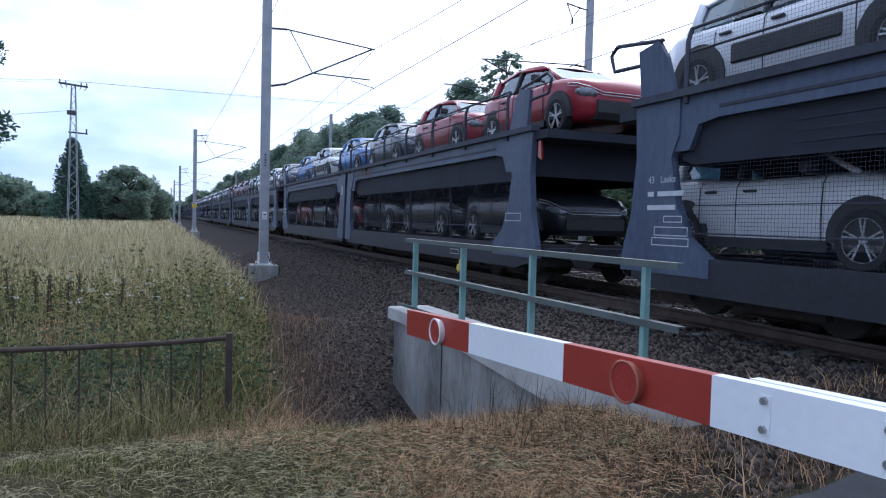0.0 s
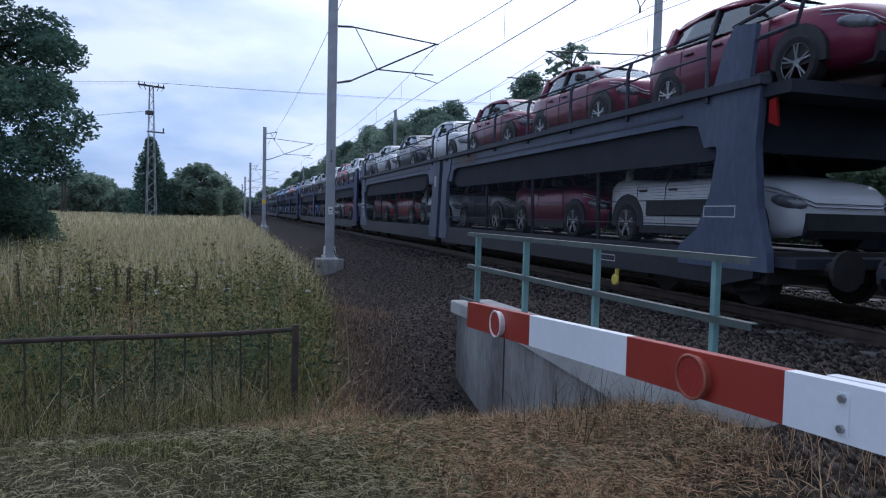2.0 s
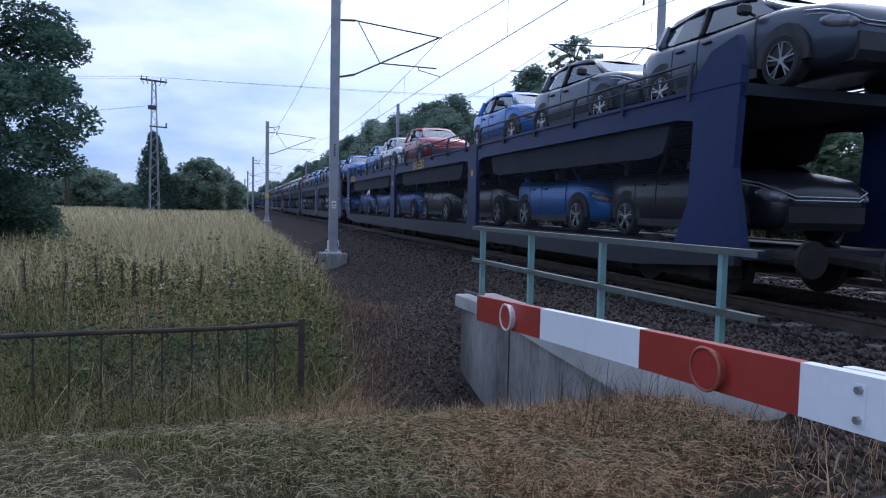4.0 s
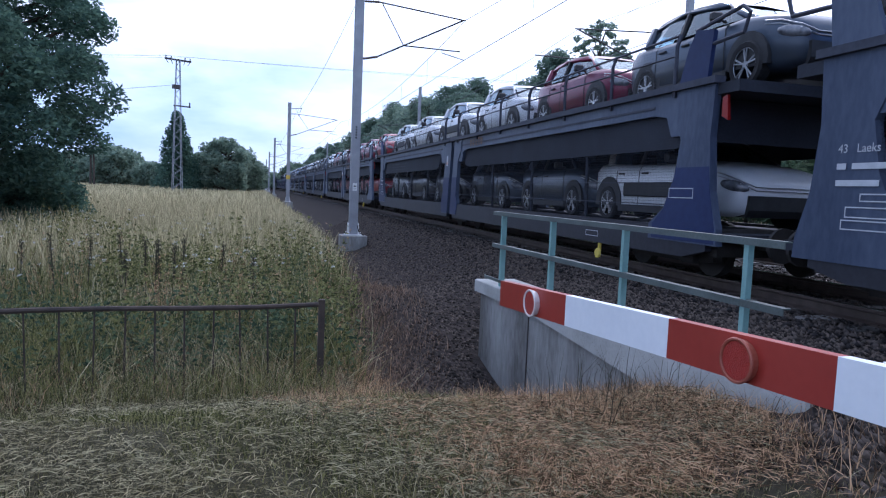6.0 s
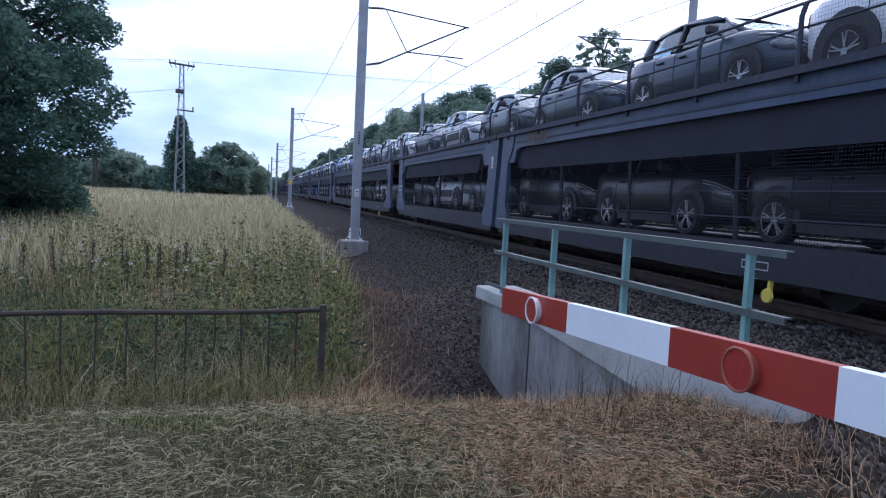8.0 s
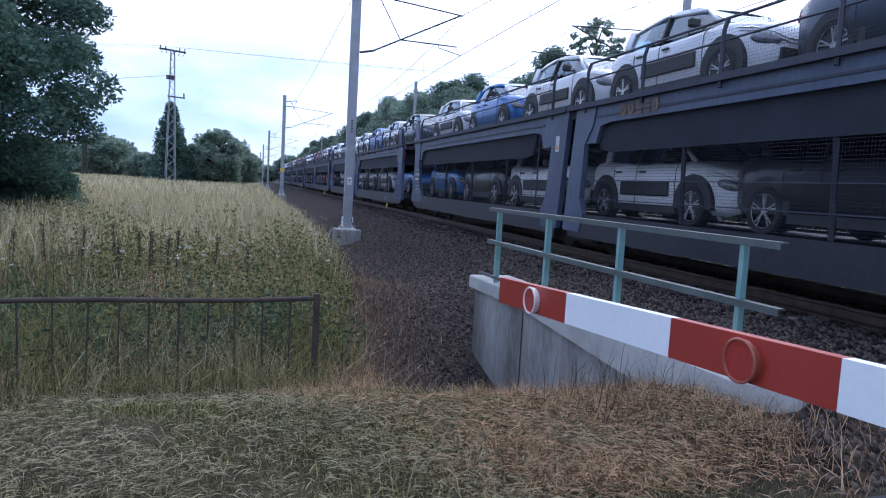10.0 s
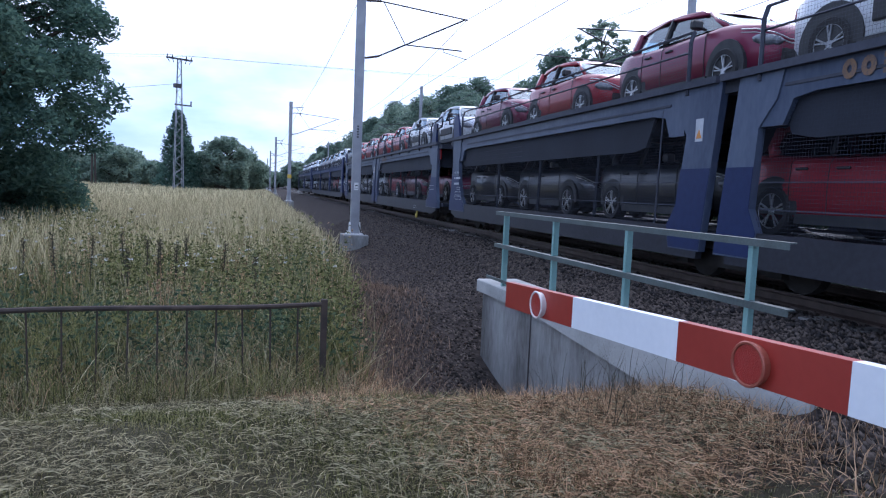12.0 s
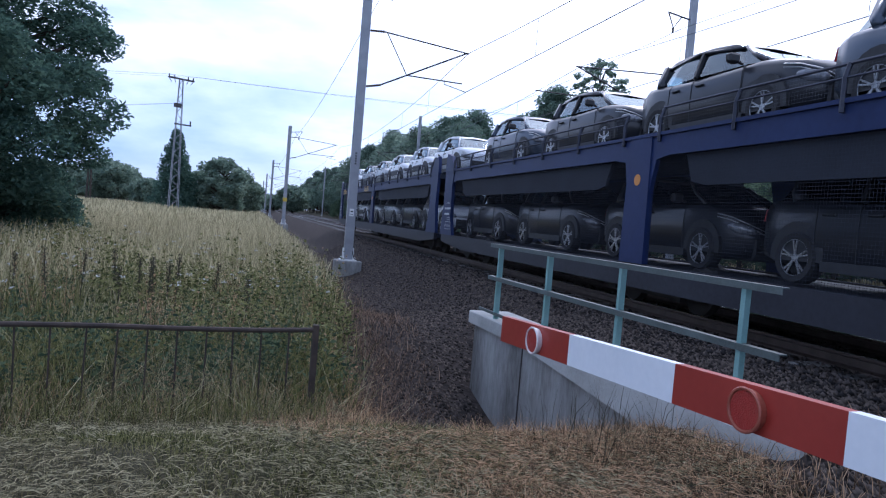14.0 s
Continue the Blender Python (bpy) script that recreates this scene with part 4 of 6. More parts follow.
def outline_mark(root, u0, u1, z0, z1, x, w=0.012):
    """A thin stencilled frame with a worn line of writing in it."""
    bm = bmesh.new()
    pts = [(u0, z0), (u1, z0), (u1, z1), (u0, z1)]
    inner = [(u0 + w, z0 + w), (u1 - w, z0 + w), (u1 - w, z1 - w), (u0 + w, z1 - w)]
    a = [bm.verts.new((x - 0.002, u, z)) for u, z in pts]
    b = [bm.verts.new((x - 0.002, u, z)) for u, z in inner]
    for k in range(4):
        bm.faces.new((a[k], a[(k + 1) % 4], b[(k + 1) % 4], b[k]))
    part("stencil_frame", bm, M_MARK_WHITE, root, "thin stencilled frame")


def post_marks(root, u, z):
    """The block of stencils on an end post; rows run towards the wagon's front."""
    x = -1.474
    lettering(root, "43   Laeks", u, z, 0.12, M_MARK_WHITE)
    bar_mark(root, u - 0.11, u, z - 0.165, 0.06, x)
    bar_mark(root, u - 0.62, u - 0.18, z - 0.165, 0.06, x)
    bar_mark(root, u - 0.5, u, z - 0.33, 0.06, x)
    outline_mark(root, u - 0.62, u - 0.3, z - 0.48, z - 0.4, x)
    outline_mark(root, u - 0.72, u - 0.14, z - 0.64, z - 0.53, x)
    outline_mark(root, u - 0.74, u - 0.1, z - 0.76, z - 0.66, x)


def company_mark(root, start, z0, z1, x, material, label):
    """The company's name drawn as plain shapes: rings and bars of its height and colour."""
    bm = bmesh.new()
    r, t = (z1 - z0) / 2, 0.06
    zc = (z0 + z1) / 2
    u = start
    for shape in ("ring", "bar", "bar", "ring", "ring"):
        wide = r * 1.75
        if shape == "ring":
            c = u + wide / 2
            k = [2 * math.pi * q / 14 for q in range(14)]
            a = [bm.verts.new((x, c + wide / 2 * math.cos(q), zc + r * math.sin(q))) for q in k]
            b = [bm.verts.new((x, c + (wide / 2 - t) * math.cos(q), zc + (r - t) * math.sin(q))) for q in k]
            for q in range(14):
                bm.faces.new((a[q], a[(q + 1) % 14], b[(q + 1) % 14], b[q]))
        else:
            for f0, f1 in ((0.0, 0.26), (0.38, 0.6), (0.74, 1.0)):
                bm.faces.new([bm.verts.new((x, uu, z0 + (z1 - z0) * f)) for uu, f in ((u, f0), (u + wide * 0.86, f0), (u + wide * 0.86, f1), (u, f1))])
        u += wide + 0.05 + (0.1 if shape == "bar" and u > start + 0.7 else 0)
    part("company_mark", bm, material, root, label)["kind"] = "stuff"


def lettering(root, words, u, z, size, material):
    """Readable words on the camera's side of a wagon; they run towards the wagon's front."""
    cu = bpy.data.curves.new("lettering", "FONT")
    cu.body, cu.size = words, size
    tmp = bpy.data.objects.new("tmp", cu)
    scene.collection.objects.link(tmp)
    me = bpy.data.meshes.new_from_object(tmp.evaluated_get(bpy.context.evaluated_depsgraph_get()))
    bpy.data.objects.remove(tmp)
    me.materials.clear()
    me.materials.append(material)
    me.transform(Matrix(((0, 0, -1, -1.476), (-1, 0, 0, u), (0, 1, 0, z), (0, 0, 0, 1))))
    part("lettering", me, None, root, "stencilled white words")


def end_fin(root, u, s, material):
    """The raised plate and handrail loop over a coupling; s points into the wagon."""
    sides("end_fin", [(u + s * 0.02, DECK1 + 0.0), (u + s * 0.64, DECK1 + 0.0), (u + s * 0.6, DECK1 + 0.12), (u + s * 0.46, DECK1 + 0.5), (u + s * 0.3, DECK1 + 0.72), (u - s * 0.06, DECK1 + 0.66), (u - s * 0.02, DECK1 + 0.36)], material, root, "raised end plate", 0.06, 1.5)
    for sx in (-1, 1):
        bm = bmesh.new()
        z = DECK1 + 0.72
        tube(bm, [(sx * 1.47, u + s * 0.35, z), (sx * 1.47, u - s * 0.55, z + 0.12), (sx * 1.47, u - s * 0.68, z + 0.02), (sx * 1.47, u - s * 0.6, z - 0.2), (sx * 1.47, u + s * 0.2, z - 0.24)], 0.026, 6)
        part("handrail_loop", bm, M_WAGON_LIP, root, "bent tube handrail")


def arch(root, material, label, u0, u1, t0, t1, z_low0, z_low1):
    """The deck beam between two posts, deeper at its ends, and the dark net that hangs in the opening."""
    r = 0.45
    for sx in (-1, 1):
        bm = bmesh.new()
        q = [bm.verts.new((sx * 1.40, u, z)) for u, z in ((u0, SILL1 - 0.1), (u1, SILL1 - 0.1), (u1, DECK0 + 0.15), (u0, DECK0 + 0.15))]
        bm.faces.new(q)
        part("side_net", bm, M_NET, root, "dark woven side net")
    sides("deck_beam", [(u0, DECK1), (u1, DECK1), (u1, z_low1), (u1 - t1, z_low1), (u1 - t1 - r * 0.3, DECK0 - 0.02), (u1 - t1 - r, DECK0 + 0.03), (u0 + t0 + r, DECK0 + 0.03), (u0 + t0 + r * 0.3, DECK0 - 0.02), (u0 + t0, z_low0), (u0, z_low0)], material, root, label, 0.07, 1.44)


def wagon_grey(m, blue_foot):
    L = 26.8
    root = base("car_carrier_wagon", "grey two-deck car-carrier wagon, half-open sides, loaded", "railway wagon", m, "wagons of the train")
    h = L / 2
    for end in (0, 1):
        fl = (lambda u: u) if end == 0 else (lambda u: L - u)
        s = 1 if end == 0 else -1
        o = lambda pts: [(fl(u), z) for u, z in pts]
        sides("side_sill", o([(1.0, 0.42), (1.5, SILL0), (h - 0.3, SILL0), (h - 0.25, SILL1), (1.0, SILL1)]), M_SILL, root, "grimy dark side sill", 0.1, 1.45)
        arch(root, M_WAGON, "grey upper deck beam", *((1.6, h - 0.75) if end == 0 else (L - h + 0.75, L - 1.6)), 0.35, 0.35, DECK0 - 0.3, DECK0 - 0.3)
        sides("end_post", o([(0.78, 0.5), (2.35, 0.5), (2.35, SILL1), (2.0, 0.95), (1.78, 1.4), (1.68, 1.9), (1.8, 2.15), (1.8, DECK1), (1.0, DECK1), (1.04, 1.9), (0.96, 1.2), (0.8, SILL1)]), M_WAGON, root, "broad tapering end post", 0.1, 1.462)
        if blue_foot:
            sides("blue_repaint", o([(0.82, 0.52), (2.25, 0.52), (2.25, SILL1), (1.98, 0.95), (1.77, 1.4), (1.75, 1.52), (1.02, 1.52), (0.97, 1.2), (0.83, SILL1)]), M_WAGON_BLUE, root, "fresh blue repaint on the end post", 0.02, 1.468)
        if end == 0:
            joint = [(h - 0.08, 0.4), (h - 0.74, 0.4), (h - 0.84, SILL1), (h - 0.68, 1.0), (h - 0.74, 1.95), (h - 1.0, DECK0), (h - 1.1, DECK1), (h - 0.36, DECK1)]
            repaint = [(h - 0.09, 0.42), (h - 0.73, 0.42), (h - 0.83, SILL1), (h - 0.68, 1.0), (h - 0.71, 1.5), (h - 0.225, 1.5)]
        else:
            joint = [(h + 0.22, 0.4), (h + 0.92, 0.4), (h + 1.0, SILL1), (h + 0.8, 1.0), (h + 0.66, 1.95), (h + 0.86, DECK0), (h + 0.96, DECK1), (h - 0.04, DECK1)]
            repaint = [(h + 0.23, 0.42), (h + 0.91, 0.42), (h + 0.99, SILL1), (h + 0.8, 1.0), (h + 0.73, 1.5), (h + 0.1, 1.5)]
        sides("middle_post", joint, M_WAGON, root, "slanting post at the wagon's joint", 0.1, 1.462)
        if blue_foot:
            sides("blue_repaint", repaint, M_WAGON_BLUE, root, "fresh blue repaint on the joint post", 0.02, 1.468)
        sides("beam_fold", o([(2.4, DECK0 + 0.13), (h - 1.1, DECK0 + 0.13), (h - 1.1, DECK0 + 0.165), (2.4, DECK0 + 0.165)]), M_WAGON_LIP, root, "folded edge along the deck beam", 0.02, 1.452)
        sides("deck_lip", o([(0.95, DECK1 - 0.02), (h - 0.04, DECK1 - 0.02), (h - 0.04, DECK1 + 0.07), (0.95, DECK1 + 0.07)]), M_WAGON_LIP, root, "dark folded deck edge", 0.16, 1.52)
        bm = bmesh.new()
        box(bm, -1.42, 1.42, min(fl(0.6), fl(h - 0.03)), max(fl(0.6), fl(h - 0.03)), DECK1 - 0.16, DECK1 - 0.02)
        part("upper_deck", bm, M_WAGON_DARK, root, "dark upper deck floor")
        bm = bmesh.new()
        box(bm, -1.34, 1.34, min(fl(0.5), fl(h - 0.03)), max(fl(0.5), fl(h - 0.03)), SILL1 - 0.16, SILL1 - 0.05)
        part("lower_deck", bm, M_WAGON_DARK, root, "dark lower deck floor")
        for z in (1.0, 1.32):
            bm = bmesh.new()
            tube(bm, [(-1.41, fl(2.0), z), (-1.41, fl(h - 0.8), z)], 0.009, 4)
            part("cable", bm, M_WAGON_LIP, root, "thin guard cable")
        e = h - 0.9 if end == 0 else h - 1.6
        # Frame added to shade the car that shows in the coupling gap.
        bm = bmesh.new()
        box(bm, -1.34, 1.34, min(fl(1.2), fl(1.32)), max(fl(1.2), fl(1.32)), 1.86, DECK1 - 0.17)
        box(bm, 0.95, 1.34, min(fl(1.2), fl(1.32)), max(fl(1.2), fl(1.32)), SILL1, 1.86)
        part("end_shade_frame", bm, M_WAGON_DARK, root, "dark cross frame added under the upper deck's end for shade")
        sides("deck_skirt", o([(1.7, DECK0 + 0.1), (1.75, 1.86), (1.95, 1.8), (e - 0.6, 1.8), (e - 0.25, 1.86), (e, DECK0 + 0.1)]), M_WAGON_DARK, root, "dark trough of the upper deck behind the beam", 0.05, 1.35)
        for z in (1.92, 2.03, 2.14) if end else ():
            bm = bmesh.new()
            box(bm, -1.362, -1.351, min(fl(3.3), fl(6.4)), max(fl(3.3), fl(6.4)), z, z + 0.012)
            part("skirt_rib", bm, M_WAGON_LIP, root, "thin pressed rib")
        for u in (4.7, 7.3, 9.9):
            bm = bmesh.new()
            for sx in (-1, 1):
                tube(bm, [(sx * 1.3, fl(u), SILL1), (sx * 1.3, fl(u + 0.1), DECK0 + 0.2)], 0.035, 5)
            part("inner_stay", bm, M_WAGON_DARK, root, "dark inner stay")
        rails(root, fl(1.9), fl(h - 0.7), 1.75, 3.36, 3.08)
        end_fin(root, fl(1.12), s, M_WAGON_BLUE if blue_foot else M_WAGON)
        bogie(root, fl(2.6))
        bm = bmesh.new()
        tube(bm, [(0, fl(1.0), 0.55), (0, fl(0.02), 0.5)], 0.09, 6)
        for sx in (-0.87, 0.87):
            tube(bm, [(sx, fl(1.0), 0.56), (sx, fl(0.32), 0.56)], 0.09, 10)
            disc(bm, (sx, fl(0.32), 0.56), (0, -s, 0), 0.22, 0.22, 0.05, 14)
        box(bm, -1.3, 1.3, min(fl(0.95), fl(1.15)), max(fl(0.95), fl(1.15)), 0.35, SILL1)
        part("buffer_gear", bm, M_BOGIE, root, "black buffers and draw gear")
    bogie(root, h)
    bm = bmesh.new()
    box(bm, -1.25, 1.25, h - 0.5, h + 0.5, 0.45, SILL1 - 0.06)
    part("joint_frame", bm, M_BOGIE, root, "dark articulation frame")
    bm = bmesh.new()
    tube(bm, [(-1.43, h + 1.35, SILL1), (-1.43, h + 1.3, DECK0 + 0.1)], 0.016, 5)
    part("stay_rod", bm, M_WAGON_LIP, root, "thin upright rod beside the joint")
    # company marks, stencils on the end post
    company_mark(root, h - 2.95, DECK0 + 0.08, DECK1 - 0.06, -1.456, M_MARK_WORN, "worn ochre shapes in place of a company name")
    post_marks(root, L - 1.3, 1.6)
    bm = bmesh.new()
    prism(bm, [(0.8, DECK1 - 0.5), (0.93, DECK1 - 0.44), (0.93, DECK1 - 0.2), (0.84, DECK1 - 0.18)], -1.4, -1.36)
    part("end_marker", bm, M_TAILLAMP, root, "small red end marker plate")
    outline_mark(root, 1.3, 1.86, 1.1, 1.24, -1.474)
    outline_mark(root, 3.9, 4.35, 0.4, 0.5, -1.4545)
    bm = bmesh.new()
    box(bm, -1.466, -1.463, h + 0.3, h + 0.46, 1.86, 2.16)
    notice = part("notice_plate", bm, M_MARK_WHITE, root, "pale warning notice")
    bm = bmesh.new()
    prism(bm, [(h + 0.32, 1.9), (h + 0.44, 1.9), (h + 0.38, 2.02)], -1.47, -1.4665)
    part("warning_triangle", bm, M_MARK_ORANGE, notice, "small orange warning triangle")
    bm = bmesh.new()
    tube(bm, [(-1.4, 3.9, 0.3), (-1.42, 3.9, 0.05)], 0.035, 6)
    disc(bm, (-1.43, 3.9, 0.12), (-1, 0, 0), 0.09, 0.08, 0.03, 10)
    part("brake_tag", bm, M_LINK, root, "yellow brake handle tag")
    return root


def wagon_blue(m, L, spans, marked=True):
    root = base("car_carrier_wagon", "deep blue two-deck car-carrier wagon with arched openings, loaded", "railway wagon", m, "wagons of the train")
    sides("side_sill", [(0.85, 0.45), (3.0, SILL0), (L - 3.0, SILL0), (L - 0.85, 0.45), (L - 0.85, SILL1 - 0.05), (0.85, SILL1 - 0.05)], M_SILL, root, "grimy dark blue side sill", 0.1, 1.45)
    sides("end_post", [(0.7, SILL1 - 0.05), (2.0, SILL1 - 0.05), (1.75, 1.2), (1.7, DECK1 - 0.4), (1.76, DECK1 - 0.2), (1.8, DECK1), (1.72, DECK1 + 0.14), (1.4, DECK1 + 0.46), (0.95, DECK1 + 0.56), (0.85, DECK1 + 0.2), (0.92, 1.6)], M_WAGON_BLUE, root, "blue end post rising over the deck", 0.1, 1.462)
    sides("end_post", [(L - a, z) for a, z in [(0.7, SILL1 - 0.05), (2.0, SILL1 - 0.05), (1.75, 1.2), (1.7, DECK1 - 0.4), (1.76, DECK1 - 0.2), (1.8, DECK1), (1.72, DECK1 + 0.14), (1.4, DECK1 + 0.46), (0.95, DECK1 + 0.56), (0.85, DECK1 + 0.2), (0.92, 1.6)]], M_WAGON_BLUE, root, "blue end post rising over the deck", 0.1, 1.462)
    marksat = [1.3] + spans + [L - 1.3]
    for a, b in zip(marksat, marksat[1:]):
        # On this wagon the nets from arch() are additions that dim the lower deck.
        arch(root, M_WAGON_BLUE, "blue arched deck beam", a, b, 0.3, 0.3, DECK0 - 0.55, DECK0 - 0.55)
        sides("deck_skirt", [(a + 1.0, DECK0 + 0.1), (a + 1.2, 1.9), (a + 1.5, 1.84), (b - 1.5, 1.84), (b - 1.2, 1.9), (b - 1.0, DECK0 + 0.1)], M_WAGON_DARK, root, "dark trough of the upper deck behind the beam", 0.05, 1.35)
        rails(root, a + 0.5, b - 0.5, 1.75, 3.0, 2.85)
    for u in spans:
        sides("post", [(u - 0.34, SILL1 - 0.05), (u + 0.34, SILL1 - 0.05), (u + 0.3, DECK1), (u - 0.3, DECK1)], M_WAGON_BLUE, root, "wide blue post", 0.1, 1.462)
        bm = bmesh.new()
        disc(bm, (-1.463, u, 1.95), (-1, 0, 0), 0.09, 0.09, 0.004, 12)
        part("notice", bm, M_MARK_ORANGE, root, "orange round notice")
        bogie(root, u)
    sides("deck_lip", [(0.85, DECK1 - 0.01), (L - 0.85, DECK1 - 0.01), (L - 0.85, DECK1 + 0.04), (0.85, DECK1 + 0.04)], M_WAGON_BLUE, root, "", 0.12, 1.475)
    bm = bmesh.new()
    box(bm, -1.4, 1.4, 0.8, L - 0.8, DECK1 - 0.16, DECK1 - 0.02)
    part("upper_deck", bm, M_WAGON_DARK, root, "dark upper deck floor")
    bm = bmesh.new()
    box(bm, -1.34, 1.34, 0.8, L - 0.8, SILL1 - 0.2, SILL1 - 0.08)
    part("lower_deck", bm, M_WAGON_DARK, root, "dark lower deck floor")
    for u, s in ((2.6, 1), (L - 2.6, -1)):
        bogie(root, u)
        e = 0.0 if s > 0 else L
        bm = bmesh.new()
        tube(bm, [(0, e + s * 1.0, 0.55), (0, e + s * 0.02, 0.5)], 0.09, 6)
        for sx in (-0.87, 0.87):
            tube(bm, [(sx, e + s * 1.0, 0.56), (sx, e + s * 0.32, 0.56)], 0.09, 10)
            disc(bm, (sx, e + s * 0.32, 0.56), (0, -s, 0), 0.22, 0.22, 0.05, 14)
        part("buffer_gear", bm, M_BOGIE, root, "black buffers and draw gear")
    for start in (L - 3.55, 14.9) if marked else ():
        company_mark(root, start, DECK0 + 0.04, DECK1 - 0.02, -1.4545, M_MARK_YELLOW, "yellow shapes in place of a company name")
    post_marks(root, L - 1.15, 1.6)
    return root


# the train: when each wagon's front coupling passes 8.65 m ahead, its kind, and the cars on its two decks from the front
SPEED, MARK = 28.8, 8.65
TRAIN = [
    (-0.957, "A", "pale pale blue pale grey white", "white white white white pale pale"),
    (-0.004, "A", "red red grey blue white blue", "dark dark dark red dark red"),
    (0.944, "A", "grey white grey white grey maroon", "dark white red dark white dark"),
    (1.873, "A", "maroon maroon maroon pale grey pale", "white maroon dark white red red"),
    (2.785, "B", "grey white red white grey dark white", "dark red white dark dark blue red"),
    (3.892, "B", "grey grey blue none red white blue", "dark blue dark dark blue blue blue"),
    (5.000, "A", "blue blue blue grey blue blue", "blue white white dark dark maroon"),
    (5.921, "A", "grey maroon pale white pale white", "white grey grey dark dark silver"),
    (6.868, "A", "red maroon maroon maroon grey maroon", "red red dark red red maroon"),
    (7.781, "A", "white grey grey grey white grey", "dark dark dark grey white dark"),
    (8.708, "A", "white silver grey white blue white", "dark white dark red white dark"),
    (9.635, "A", "blue grey white white blue white", "white dark white white dark blue"),
    (10.570, "A", "grey white blue white white grey", "blue white white white white white"),
    (11.489, "A", "white white white maroon red maroon", "dark red red dark dark dark"),
    (12.416, "A", "white white red red red red", "maroon maroon red white white white"),
    (13.343, "B", "dark white white grey dark dark grey", "red white red dark dark dark dark"),
    (14.405, "C", "white white white silver grey white", "white dark silver silver white white"),
]
ROLLING = []                      # (thing, metres along at t = 0, across, up)


def make_train():
    grey, blue = {}, {}
    for k, (when, kind, top, bottom) in enumerate(TRAIN):
        s0 = MARK + SPEED * when
        L = {"A": 26.8, "B": 31.4, "C": 27.2}[kind]
        m = Matrix.Translation(track(s0)) @ pose(0, 0, 0, 0, 0, TURN)
        if kind == "A":
            foot = k >= 12 or k == 7
            if foot not in grey:
                grey[foot] = wagon_grey(m, foot)
                w = grey[foot]
            else:
                w = copy_thing(grey[foot], m)
        else:
            if (kind, k == 15) not in blue:
                w = blue[kind, k == 15] = wagon_blue(m, L, [10.3, 19.4] if kind == "B" else [13.4], k != 15)
            else:
                w = copy_thing(blue[kind, k == 15], m)
        ROLLING.append((w, s0, 0.0, 0.0))
        top, bottom = top.split(), bottom.split()
        pitch = (L - 0.6) / len(top)
        for deck, names in ((DECK1 - 0.02, top), (SILL1 - 0.05, bottom)):
            for i, colour in enumerate(names):
                if colour == "none":                    # an empty place on the deck
                    continue
                kind_of = "crossover" if colour == "white" else "hatchback"
                u = ((2.0 if deck > 2 else 2.9) + 4.2 * i if kind == "B" else 0.15 + pitch * (i + 0.5) if deck > 2 else 1.15 + (pitch - 0.17) * (i + 0.5)) + random.uniform(-0.1, 0.1)
                across = random.uniform(-0.05, 0.05)
                car = build_car(kind_of, colour, Matrix.Translation(track(s0 + u, across, deck)) @ pose(0, 0, 0, 0, 0, TURN))
                ROLLING.append((car, s0 + u, across, deck))


make_train()


# ---------------------------------------------------------------- grass and weeds
RNG = np.random.default_rng(7)


def blades(name, xy, height, width, lean, material, label, category="grass", bow=0.5, sink=0.02):
    """Bent tapering blades, one island each, standing on the ground at xy."""
    n = len(xy)
    a = RNG.uniform(0, 2 * np.pi, n)
    h = RNG.uniform(*height, n)
    w = RNG.uniform(*width, n)
    out = RNG.uniform(*lean, n) * h
    d = np.stack([np.cos(a), np.sin(a)], -1)
    face = RNG.uniform(0, 2 * np.pi, n)
    side = np.stack([np.cos(face), np.sin(face), np.zeros(n)], -1) * w[:, None] / 2
    z0 = ground_height(xy[:, 0], xy[:, 1]) - sink
    b = np.stack([xy[:, 0], xy[:, 1], z0], -1)
    up = np.sqrt(np.maximum(h ** 2 - out ** 2, (0.06 * h) ** 2))
    mid = b + np.concatenate([d * (out * (1 - bow) * 0.6)[:, None], (up * 0.6)[:, None]], -1)
    tip = b + np.concatenate([d * out[:, None], up[:, None]], -1)
    v = np.stack([b - side, b + side, mid - side * 0.8, mid + side * 0.8, tip], 1).reshape(-1, 3)
    i = (np.arange(n) * 5)[:, None]
    f = np.concatenate([i + [0, 1, 3], i + [0, 3, 2], i + [2, 3, 4]], 0)
    return tagged(new(name, mesh_arrays(name, v, f, material)), label, category, kind="stuff")


def patch(n, x0, x1, y0, y1, keep=None, far=False):
    """Random ground points; far thins them out with distance."""
    m = int(n * 1.8)
    x = RNG.uniform(x0, x1, m)
    u = RNG.uniform(0, 1, m)
    y = y0 * (y1 / y0) ** u if far else y0 + (y1 - y0) * u
    ok = np.ones(m, bool) if keep is None else keep(x, y)
    return np.stack([x, y], -1)[ok][:n]


def clumpy(x, y, s, t):
    """A field of patches: true where a slow wave of size s passes t."""
    return np.sin(x / s + 1.7 * np.sin(y / s * 0.7)) + np.sin(y / s * 1.1 + 1.3 * np.sin(x / s * 0.8 + 2)) + RNG.normal(0, 0.5, len(x)) > t


